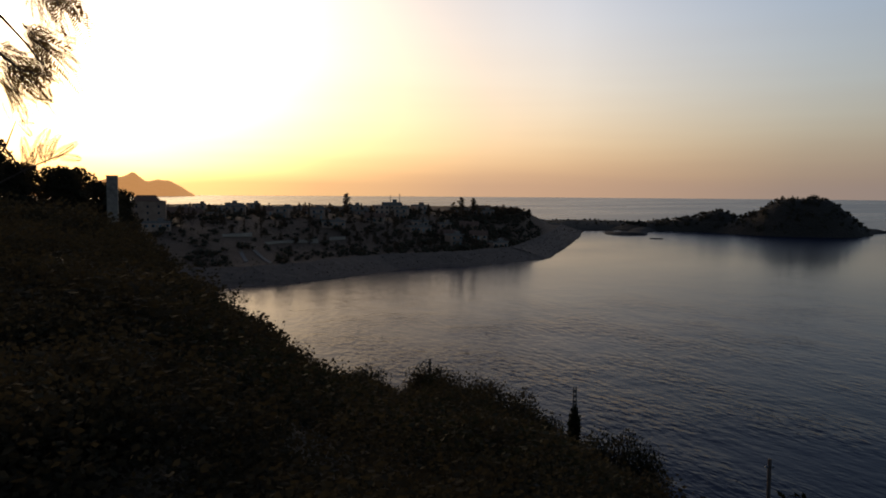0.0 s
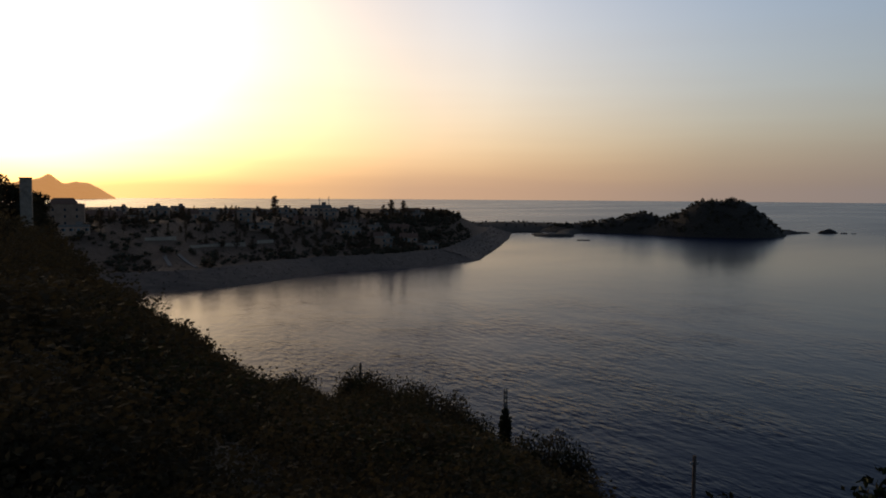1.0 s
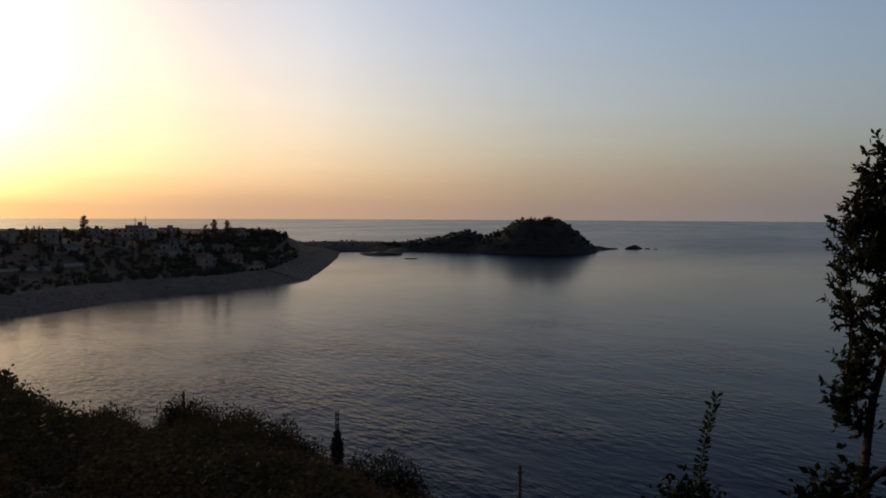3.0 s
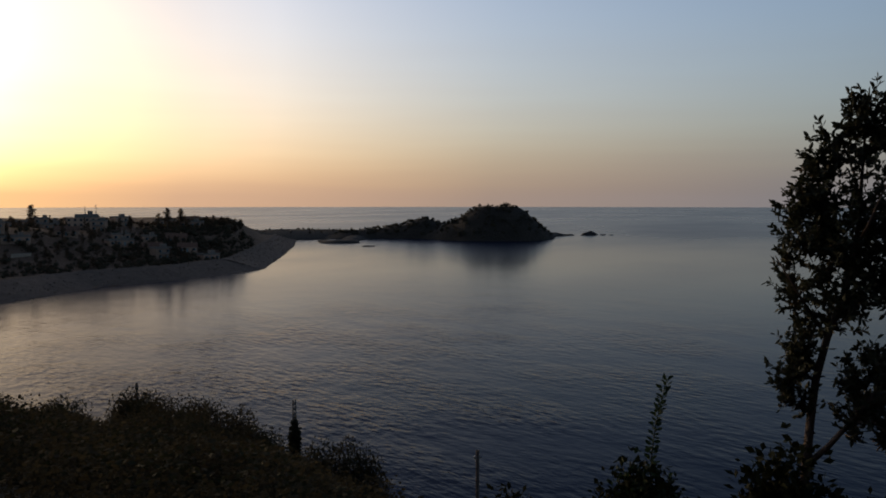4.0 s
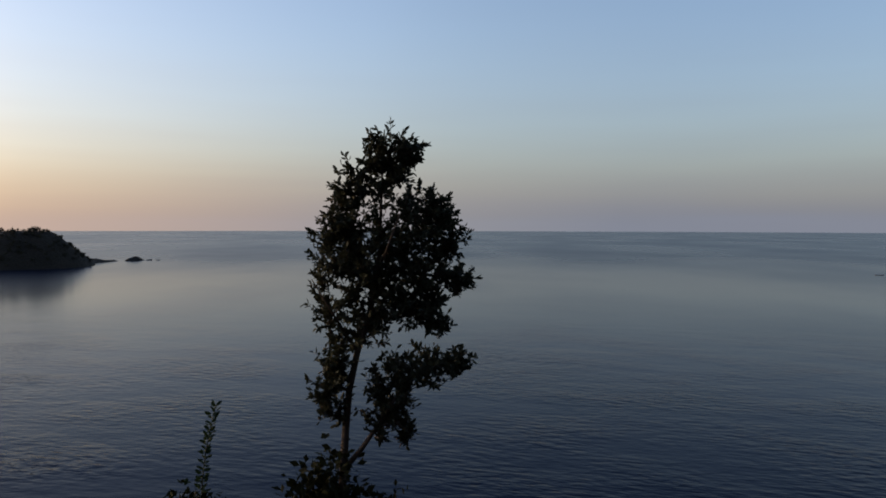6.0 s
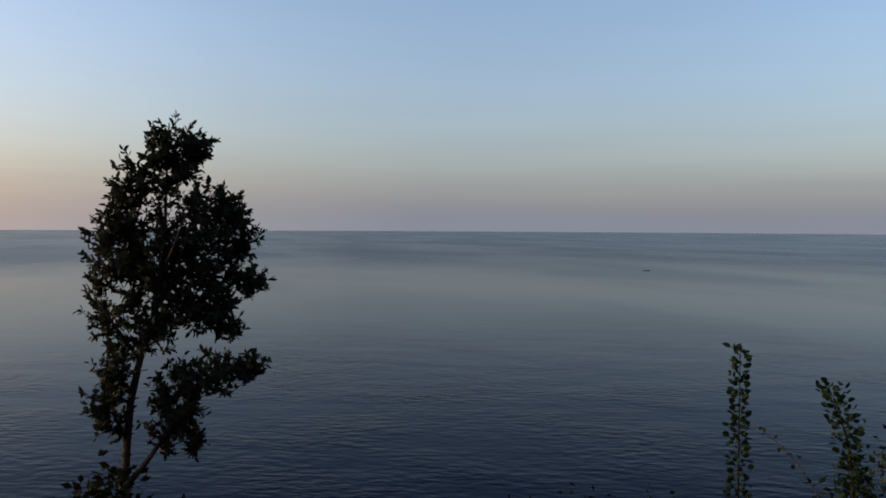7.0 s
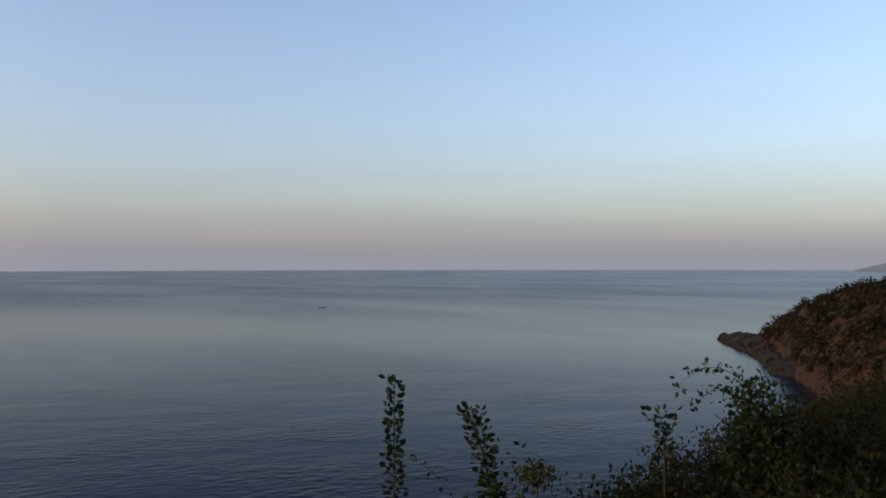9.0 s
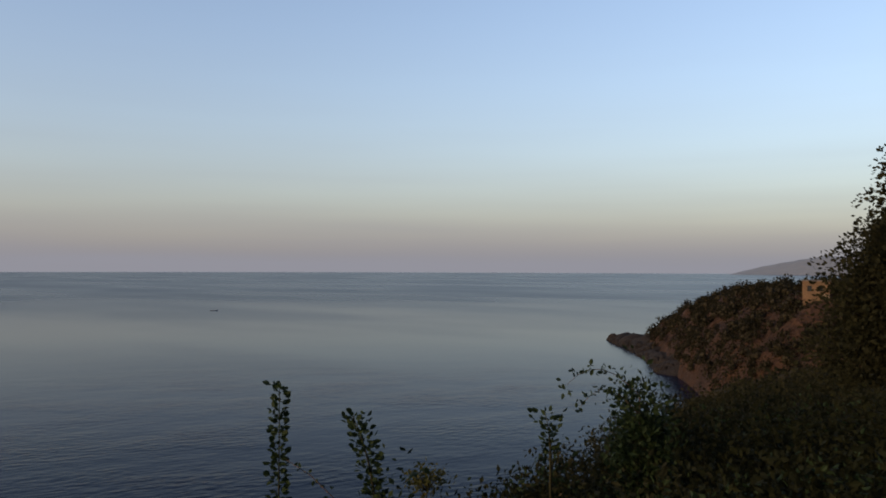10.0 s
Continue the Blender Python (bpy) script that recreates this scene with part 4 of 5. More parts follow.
for _ in range(900):
    x, y, tx, ty = bank[int(rng.integers(len(bank)))]
    o, r = rng.uniform(-1, 20), rng.uniform(0.25, 0.5)
    v, f = rough_blob(rng, r, 0.8, 3, 5)
    stones.append((v + np.array([x - ty * o + rng.uniform(-2, 2) * tx, y + tx * o + rng.uniform(-2, 2) * ty, o / 21 * 6.0 + 0.35]), f))
v, f = merged(stones)
tagged(link("armour_stones", array_mesh("armour_stones", v, f), RIPRAP), "grey boulders laid on the sea wall", "boulders", kind="stuff")

# ---- scrub on the islet, the causeway and the headland ----
def ridge_spots(pts, n, low, high, lowest, power=2.0, keep=lambda x, y, z: True):
    P, out = np.array(pts), []
    while len(out) < n:
        x = rng.uniform((P[:, 0] - P[:, 3]).min(), (P[:, 0] + P[:, 3]).max())
        y = rng.uniform((P[:, 1] - P[:, 3]).min(), (P[:, 1] + P[:, 3]).max())
        z = float(ridge_height(np.array(x), np.array(y), pts, power))
        if z > lowest + rng.uniform(0, 3) and keep(x, y, z):
            r = rng.uniform(low, high)
            out.append((x, y, z - 0.7, r, r * rng.uniform(0.7, 1.3)))
    return out


def headland_cover(x, y, z):
    """Scrub covers the bay side of the headland but for eroded scars of bare earth."""
    if 122.5 < math.degrees(math.atan2(x, y)) < 124.1 and 234 < math.hypot(x, y) < 262 and z > 16:      # open ground below the house
        return False
    scar = float(value_noise(np.array(x * 1.6), np.array(y * 0.7), 16.0, 9))
    return y > -180 and x < 372 and (z < 25 or rng.uniform() < 0.7) and not (6 < z < 27 and scar > 0.48) and not (z < 7 and scar > 0.12)


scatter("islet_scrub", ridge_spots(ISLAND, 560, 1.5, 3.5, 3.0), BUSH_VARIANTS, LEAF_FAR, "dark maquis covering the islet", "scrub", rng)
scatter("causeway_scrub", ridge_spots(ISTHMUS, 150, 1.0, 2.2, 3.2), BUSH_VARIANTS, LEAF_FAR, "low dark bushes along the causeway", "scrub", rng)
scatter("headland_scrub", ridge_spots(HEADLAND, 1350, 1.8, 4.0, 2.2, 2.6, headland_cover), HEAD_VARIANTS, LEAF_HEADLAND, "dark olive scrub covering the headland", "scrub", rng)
for k, (x, y) in enumerate(((318, -163), (300, -160), (290, -158), (270, -152), (262, -150), (248, -150), (236, -146), (226, -147), (308, -150), (280, -140))):
    z = float(ridge_height(np.array(x), np.array(y), HEADLAND, 2.6))
    ob = copy_thing(SLOPE_TREES[k % 2], pose(x, y, z - 1.2, 0, 0, 50 * k))
    h = (0.62, 0.5, 0.75)[k % 3]
    ob.scale = (h, h, h * 0.8)
    tagged(ob, "low dark tree on the crest of the headland", group="headland trees")
for x, y, h in ((322, 750, 0.9), (334, 745, 0.6), (276, 798, 0.6), (314, 757, 0.7), (345, 740, 0.5)):
    ob = copy_thing(TREES[2], pose(x, y, float(ridge_height(np.array(x), np.array(y), ISLAND)) - 0.4, 0, 0, rng.uniform(0, 360)))
    ob.scale = (h, h, h * 0.8)
    tagged(ob, "low dark tree on the crest of the islet", group="islet trees")

stones = []
for (x0, y0, z0, w0), (x1, y1, z1, w1) in zip(PLATFORM[:5], PLATFORM[1:6]):
    for _ in range(60):
        u, r = rng.uniform(0, 1), rng.uniform(0.4, 1.5)
        w = (w0 + u * (w1 - w0)) * rng.uniform(0.5, 1.06)
        v, f = rough_blob(rng, r, 0.7, 3, 6)
        stones.append((v + np.array([x0 + u * (x1 - x0) - 0.1 * w, y0 + u * (y1 - y0) + w, (1 - (w / (w0 + u * (w1 - w0))) ** 2) * 4 + rng.uniform(-0.2, 0.4)]), f))
v, f = merged(stones)
tagged(link("shore_boulders", array_mesh("shore_boulders", v, f), ROCK), "dark boulders at the foot of the headland", "boulders", kind="stuff")

# ---- house on the headland ----
ruin = tagged(new("house"), "ochre house with white corner among trees", "house")
ruin.matrix_basis = pose(209.4, -134.9, 30.0, 0, 0, -123)
bm = bmesh.new()
box(bm, -3.5, -3, -2, 3.5, 3, 6.0, 0.05)
part("wall", bm, OCHRE, ruin)
bm = bmesh.new()
box(bm, -3.8, -3.3, 6.0, 3.8, 3.3, 6.3, 0.03)
part("roof", bm, CONCRETE, ruin)
bm = bmesh.new()
box(bm, 1.6, -4.2, -2, 3.4, -3.0, 2.4, 0.05)
part("porch", bm, PALEWALL, ruin)
for x in (-2.2, 0.6):
    bm = bmesh.new()
    box(bm, x, -3.06, 3.2, x + 1.1, -2.9, 4.8)
    part("window", bm, GLASS, ruin)

for x, y, r, h in ((206.0, -128.0, 1.3, 1.5), (205.4, -131.8, 1.7, 2.3), (201.7, -137.0, 1.9, 4.6), (203.6, -130.4, 1.0, 1.2)):
    z = float(ridge_height(np.array(x), np.array(y), HEADLAND, 2.6))
    tagged(place(BROW_SHRUBS[1], x, y, z - 0.5, r, h, 40 * r), "dark shrub in front of the ochre house", group="shrubs by the house")

# ---- fishing boat out on the bay, and a rock awash ----
boat = tagged(new("boat"), "small grey open fishing boat at rest on the water", "boat")
boat.matrix_basis = pose(*(heading(81.4) * 725).xy, 0, 0, 0, -80) @ Matrix.Scale(0.8, 4)
bm = bmesh.new()
rows = []
for k in range(9):
    u = k / 8
    half = 1.15 * math.sin(math.pi * min(1, 0.12 + u * 0.88)) ** 0.6 + 0.05
    x, rise = -4 + 8 * u, 0.5 * (u - 0.4) ** 2 * 3
    rows.append([bm.verts.new(p) for p in ((x, -half, 0.45 + rise), (x, -half * 0.7, -0.1), (x, 0, -0.35), (x, half * 0.7, -0.1), (x, half, 0.45 + rise), (x, half * 0.85, 0.4 + rise), (x, 0, 0.1), (x, -half * 0.85, 0.4 + rise))])
for r0, r1 in zip(rows, rows[1:]):
    for k in range(8):
        bm.faces.new((r0[k], r0[(k + 1) % 8], r1[(k + 1) % 8], r1[k]))
bm.faces.new(rows[0])
bm.faces.new(rows[-1][::-1])
part("hull", bm, HULL, boat)
bm = bmesh.new()
box(bm, -3.4, -0.3, 0.1, -2.9, 0.3, 0.85, 0.05)
part("outboard_motor", bm, HULL, boat)
build_ridge("ground_rock_awash", [(176, 664, 0.7, 2.2), (184, 662, 0.9, 2.0)], 0.7, ROCK, "flat rock awash beside the spit", 0.2, category="rock")


# ---- poles on the slope ----
def ladder_pole(x, y, top, label):
    z = float(hill_z(x, y))
    h = top - z
    thing = tagged(new("utility_pole"), label, "pole")
    thing.matrix_basis = pose(x, y, z - 0.3, 0, 0, 10)
    for s in (-1, 1):
        bm = bmesh.new()
        tube(bm, [(s * 0.1, 0, 0), (s * 0.05, 0, h + 0.3)], [0.045, 0.03], 6)
        part("leg", bm, CONCRETE, thing)
    for k in range(int(h / 0.22)):
        bm = bmesh.new()
        box(bm, -0.08, -0.035, 0.5 + k * 0.22, 0.08, 0.035, 0.6 + k * 0.22)
        part("rung", bm, CONCRETE, thing)
    return thing


ladder_pole(5.56, 32.5, 31.75, "concrete ladder pole half covered by a climber")
P = ball(3000, rng, 0.3) * np.array([0.25, 0.25, 1.15]) + np.array([5.56, 32.5, 29.85])
climber = tagged(new("climber"), "dark climbing plant wrapped round the pole", "climbing plant")
link("foliage", array_mesh("foliage", *leaf_arrays(P, 0.12, rng, None, 0.6)), LEAF_SHRUB, climber)
bm = bmesh.new()
tube(bm, [(5.5, 32.4, 27.5), (5.62, 32.38, 29), (5.55, 32.4, 30.8)], [0.03, 0.025, 0.01], 5)
part("stem", bm, BARK, climber)
for x, y, top, r in ((9.0, 21.2, 32.62, 0.055), (-0.75, 48.5, 29.45, 0.07)):
    z = float(hill_z(x, y))
    post = tagged(new("utility_pole"), "thin plain wooden pole standing on the slope", "pole")
    post.matrix_basis = pose(x, y, z - 0.3)
    bm = bmesh.new()
    tube(bm, [(0, 0, 0), (0, 0, top - z + 0.3)], [r * 1.2, r], 8)
    part("shaft", bm, BARK, post)
    bm = bmesh.new()
    box(bm, -0.12, -0.03, top - z + 0.05, 0.12, 0.03, top - z + 0.12, 0.01)
    part("bracket", bm, STEEL, post)

# ---- the tree beside the viewpoint ----
TREE_X, TREE_Y = 4.77, 4.78
TREE_Z = 35.86
VIEW_R = np.array([0.72, -0.694, 0.0])        # across, seen from the viewpoint
VIEW_F = np.array([0.694, 0.72, 0.0])


def at(u, h, w=0.0):
    return VIEW_R * u + VIEW_F * w + np.array([0, 0, 2.2 + (h - 2.2) * 0.972 if h > 2.2 else h])


def build_view_tree():
    thing = tagged(new("tree"), "slender young evergreen tree with glossy dark leaves", "tree")
    thing.matrix_basis = pose(TREE_X, TREE_Y, TREE_Z)
    bm = bmesh.new()
    spine = [(-0.02, -1.5), (0, 1.0), (0.0, 1.9), (0.03, 2.4), (0.06, 2.75), (0.13, 3.1), (0.25, 3.5), (0.32, 4.0), (0.34, 4.6), (0.38, 5.0)]
    tube(bm, [at(u, h, 0.03 * math.sin(3 * h)) for u, h in spine], [0.06, 0.045, 0.036, 0.032, 0.03, 0.028, 0.024, 0.017, 0.01, 0.004], 9)
    part("trunk", bm, BARK, thing)
    limbs = [[(0.0, 2.05, 0), (0.16, 2.25, -0.05), (0.29, 2.45, -0.08), (0.48, 2.75, -0.1), (0.72, 2.95, -0.05), (1.05, 3.0, 0)],
             [(0.22, 3.4, 0), (0.45, 3.37, 0.15), (0.68, 3.4, 0.2), (0.9, 3.5, 0.2)], [(0.28, 3.65, 0), (0.65, 3.95, 0.2), (1.0, 4.03, 0.25)],
             [(0.13, 3.1, 0), (-0.08, 3.45, -0.1), (-0.25, 3.75, -0.15)], [(0.28, 3.7, 0), (0.05, 4.1, 0.1), (-0.12, 4.35, 0.15)],
             [(0.33, 4.15, 0), (0.58, 4.38, -0.12), (0.74, 4.46, -0.15)], [(0.06, 2.75, 0), (-0.08, 2.82, 0.1), (-0.17, 2.7, 0.15)],
             [(0.29, 2.45, -0.08), (0.42, 2.5, -0.1), (0.55, 2.42, -0.1)], [(0.33, 4.1, 0), (0.3, 4.4, 0.3), (0.2, 4.7, 0.35)],
             [(0.3, 3.8, 0), (0.35, 4.0, -0.35), (0.45, 4.3, -0.45)]]
    for L in limbs:
        bm = bmesh.new()
        tube(bm, [at(u, h, w) for u, h, w in L], list(np.linspace(0.027 if len(L) > 5 else 0.016, 0.004, len(L))), 6)
        part("limb", bm, BARK, thing)
    # lobes of the crown: across, height, half width, half height, twig tips
    lobes = [(0.40, 4.86, 0.23, 0.20, 26), (0.33, 4.60, 0.25, 0.19, 26), (0.09, 4.26, 0.24, 0.24, 32), (0.38, 4.20, 0.28, 0.28, 44), (0.72, 4.24, 0.27, 0.24, 40),
             (-0.03, 3.92, 0.25, 0.24, 34), (0.28, 3.82, 0.33, 0.28, 54), (0.68, 3.82, 0.31, 0.27, 48), (0.98, 3.73, 0.18, 0.17, 16), (-0.10, 3.47, 0.23, 0.19, 26),
             (0.23, 3.44, 0.27, 0.20, 34), (0.62, 3.48, 0.29, 0.21, 36), (0.86, 3.32, 0.12, 0.11, 8), (-0.03, 3.16, 0.18, 0.17, 16), (-0.13, 2.77, 0.14, 0.24, 24), (-0.02, 2.6, 0.1, 0.14, 10),
             (0.66, 2.96, 0.31, 0.15, 32), (0.95, 2.95, 0.18, 0.11, 14), (0.40, 3.03, 0.17, 0.12, 12), (0.38, 2.67, 0.22, 0.2, 30), (0.33, 2.43, 0.17, 0.14, 14), (0.53, 2.38, 0.10, 0.09, 6), (0.85, 4.34, 0.16, 0.16, 18), (0.78, 4.47, 0.13, 0.12, 10), (0.55, 4.85, 0.1, 0.1, 7), (-0.12, 4.1, 0.16, 0.18, 14), (0.02, 4.45, 0.15, 0.14, 12),
             (0.24, 4.78, 0.14, 0.14, 12), (0.92, 4.08, 0.17, 0.2, 16), (0.12, 4.05, 0.16, 0.2, 14), (0.52, 4.02, 0.2, 0.2, 18), (0.46, 3.62, 0.2, 0.2, 18), (0.82, 4.0, 0.17, 0.16, 14),
             (0.08, 3.66, 0.18, 0.16, 14), (-0.16, 3.72, 0.15, 0.14, 10), (0.8, 3.6, 0.17, 0.15, 12), (0.55, 4.4, 0.2, 0.2, 16), (-0.02, 2.98, 0.12, 0.12, 8), (0.15, 4.5, 0.16, 0.16, 12), (0.1, 4.66, 0.14, 0.13, 10), (-0.06, 4.22, 0.14, 0.15, 10),
             (0.33, 4.93, 0.12, 0.1, 12), (0.56, 4.91, 0.11, 0.1, 12), (0.58, 4.8, 0.1, 0.12, 10), (0.45, 4.72, 0.18, 0.14, 18), (-0.03, 4.5, 0.1, 0.1, 8), (0.05, 3.95, 0.3, 0.3, 26), (0.5, 3.65, 0.34, 0.3, 36),
             (0.2, 3.3, 0.3, 0.18, 22), (-0.1, 3.05, 0.14, 0.14, 14), (-0.06, 2.85, 0.13, 0.14, 14), (-0.14, 2.68, 0.1, 0.12, 10), (0.35, 2.85, 0.19, 0.15, 18), (0.55, 2.8, 0.22, 0.16, 20), (0.8, 3.0, 0.25, 0.14, 20),
             (1.03, 3.0, 0.13, 0.11, 12), (0.45, 2.55, 0.18, 0.14, 14), (0.55, 2.38, 0.1, 0.08, 8), (0.75, 3.4, 0.22, 0.13, 16), (1.03, 3.75, 0.14, 0.12, 12), (0.94, 4.15, 0.12, 0.2, 12)]
    tips, ways = [], []
    for u, h, ru, rh, n in lobes:
        q = ball(n, rng, 0.25) * 1.12
        depth = min(ru, 0.3) * 1.3
        tips += [at(u + a * ru, h + b * rh, c * depth) for a, b, c in q]
        ways += [at(a, 0.5 * b + 0.35, c) for a, b, c in q]
    tips, ways = np.array(tips), unit(np.array(ways))
    # twigs with leaves set round them
    bm = bmesh.new()
    for p, w in zip(tips, ways):
        tube(bm, [p - w * 0.16, p - w * 0.06 + np.array([0, 0, -0.01]), p + w * 0.05], [0.0045, 0.003, 0.0015], 3)
    tagged(part("twig_mass", bm, BARK, thing), kind="stuff")
    per = 15
    base = np.repeat(tips, per, 0) + np.repeat(ways, per, 0) * rng.uniform(-0.13, 0.05, (len(tips) * per, 1))
    spread = np.repeat(ways, per, 0) * 0.55 + rng.normal(size=base.shape) * 0.62
    keep = 300
    order = rng.permutation(len(base))
    single_leaves(leaf_piece("leaf", 0.058, 0.42, rng), LEAF_TREE, base[order[:keep]], spread[order[:keep]], thing, rng)
    v, f = oval_leaves(base[order[keep:]], spread[order[keep:]], 0.058, rng, 0.42)
    tagged(link("foliage", array_mesh("foliage", v, f), LEAF_TREE, thing), kind="stuff")


build_view_tree()


# ---- leafy shrubs close by: own leaves, stems ----
def leafy_bush(x, y, top, radius, n, size, material, label, base=None, name="shrub", tips=None, fill=1.0):
    """A bush up to the height top: stems fan out of the ground, leaves set along them, fresher leaves at the tips."""
    z = float(hill_z(x, y)) if base is None else base
    h = top - z
    thing = tagged(new(name), label, "shrub")
    thing.matrix_basis = pose(x, y, z)
    P, W, T, V, bm = [], [], [], [], bmesh.new()
    for k in range(n):
        a, lean = rng.uniform(0, 2 * math.pi), rng.uniform(0, 1) ** 0.55
        L = h * (1 - 0.3 * lean * lean) * rng.uniform(0.74, 0.97)
        end = np.array([math.cos(a) * radius * lean, math.sin(a) * radius * lean, L])
        mid = end * np.array([0.45, 0.45, 0.55])
        if k % 3 == 0:
            tube(bm, [(0, 0, -0.2), tuple(mid), tuple(mid * 0.4 + end * 0.6)], [0.008, 0.005, 0.002], 3)
        for u in np.linspace(0.4, 1, int((14 + L * 16) * fill)):
            p = mid * (2 * u * (1 - u)) + end * u * u + rng.normal(size=3) * 0.07
            way = np.array([math.cos(a) * 0.4, math.sin(a) * 0.4, 0.4]) + rng.normal(size=3) * 0.7
            fresh = tips and k % 4 == 0 and u > 0.8
            (T if fresh else P).append(p)
            (V if fresh else W).append(way)
    part("woody_base", bm, STEM, thing)
    link("foliage", array_mesh("foliage", *leaf_arrays(np.array(P), size, rng, np.array(W), 0.55)), material, thing)
    if tips:
        link("fresh_foliage", array_mesh("fresh_foliage", *oval_leaves(np.array(T), np.array(V), size * 0.9, rng, 0.5)), tips, thing, "fresh light green shoots")
    return thing


def leafy_shoot(x, y, top, length, lean, label, size=0.055, per_metre=180, width=0.65, tuft=0.0, rise=0.35, whorl=1):
    """An upright shoot: one stem closely set with small oval leaves, singly or in whorls."""
    thing = tagged(new("leafy_shoot"), label, "shoot", "tall shoots")
    thing.matrix_basis = pose(x, y, top - length)
    ground = float(hill_z(x, y)) - (top - length)
    lx, ly = lean
    curve = lambda u: np.array([lx * u * u, ly * u * u, length * u])
    bm = bmesh.new()
    tube(bm, [(-lx * 0.1, -ly * 0.1, ground - 0.1), (0, 0, 0)] + [tuple(curve(u)) for u in (0.25, 0.5, 0.75, 1)], [0.012, 0.01, 0.008, 0.006, 0.004, 0.002], 5)
    part("stem", bm, STEM, thing)
    P, W = [], []
    n = int(length * per_metre)
    for k in range(n):
        node = k // whorl
        u = (node + 0.5) * whorl / n
        a = node * 2.4 + (k % whorl) * 2 * math.pi / whorl
        P.append(curve(u) + rng.normal(size=3) * 0.006)
        W.append((math.cos(a), math.sin(a), rise + 0.6 * u * u + rng.uniform(-0.3, 0.3)))
    P, W = np.array(P), np.array(W)
    out = W * np.array([1, 1, 0.2]) * (0.012 + (0.022 if whorl > 1 else 0.0) + tuft * np.linspace(0, 1, n)[:, None] ** 3)
    if whorl > 1:                                       # uneven whorls: short and long leaf stalks, turned and hanging at random
        loose = np.random.default_rng(n)
        out *= loose.uniform(0.1, 1.7, (n, 1))
        P = P + loose.normal(size=(n, 3)) * np.array([0.004, 0.004, 0.012])
        W = W + loose.normal(size=(n, 3)) * np.array([0.35, 0.35, 0.3])
    single_leaves(leaf_piece("leaf", size, width, rng), LEAF_WEED, P + out, W, thing, rng)
    return thing


leafy_shoot(5.22, 7.41, 38.03, 1.15, (0.10, -0.14), "leafy upright shoot leaning over a bush", 0.075, 95, 0.5, 0.0, 0.3)
leafy_shoot(5.68, 0.25, 39.22, 1.35, (0.0, 0.0), "tall straight shoot closely set with small leaves", 0.05, 215, 0.72, 0.0, 0.12, 6)
leafy_shoot(4.47, -0.34, 39.22, 0.55, (0.0, 0.12), "shorter leafy shoot with a tufted top", 0.037, 440, 0.7, 0.008, 0.2, 6)
leafy_bush(4.54, -0.42, 39.08, 0.16, 110, 0.045, LEAF_WEED, "small leafy bush round the foot of a shoot")
leafy_bush(4.62, 4.83, 38.35, 0.42, 300, 0.085, LEAF_TANGLE, "dark leafy shrub round the trunk of the tree")
leafy_bush(5.0, 4.5, 38.0, 0.35, 120, 0.085, LEAF_SHRUB, "brownish sparse shrub beside the trunk")
leafy_bush(4.95, 7.2, 37.35, 0.7, 400, 0.09, LEAF_TANGLE, "green bush below a leaning shoot", tips=LEAF_WEED)
leafy_bush(3.75, 7.95, 36.85, 0.5, 220, 0.085, LEAF_SHRUB, "dark low bush on the slope")

# a yellowing umbel-headed weed: ribs of the umbel carry small dry florets
umbel = tagged(new("umbel_weed"), "yellowing umbel-headed weed above the slope", "weed")
umbel.matrix_basis = pose(7.0 * math.sin(radians(97.3)), 7.0 * math.cos(radians(97.3)), 0)
ground, crown = float(hill_z(7.0, -0.9)), EYE - 7.0 * 0.268
bm = bmesh.new()
tube(bm, [(0, 0, ground - 0.1), (0.02, 0, (ground + crown) / 2), (0, 0, crown)], [0.012, 0.01, 0.006], 5)
part("stem", bm, STEM, umbel)
P = []
for k in range(18):
    a, r = k * 2.4, 0.17 * math.sqrt((k + 0.5) / 18)
    tip = np.array([r * math.cos(a), r * math.sin(a), crown + 0.14 - 1.6 * r * r])
    bm = bmesh.new()
    tube(bm, [(0, 0, crown - 0.02), tuple(tip * np.array([0.6, 0.6, 1]) - np.array([0, 0, 0.05])), tuple(tip)], [0.004, 0.003, 0.002], 3)
    part("ray", bm, STEM, umbel)
    P.append(tip + rng.normal(size=(20, 3)) * np.array([0.04, 0.04, 0.05]) - np.array([0, 0, 0.03]))
flower_head = link("flower_head", array_mesh("flower_head", *leaf_arrays(np.concatenate(P), 0.045, rng, None, 0.5)), LEAF_UMBEL, umbel)
tagged(flower_head, kind="stuff")

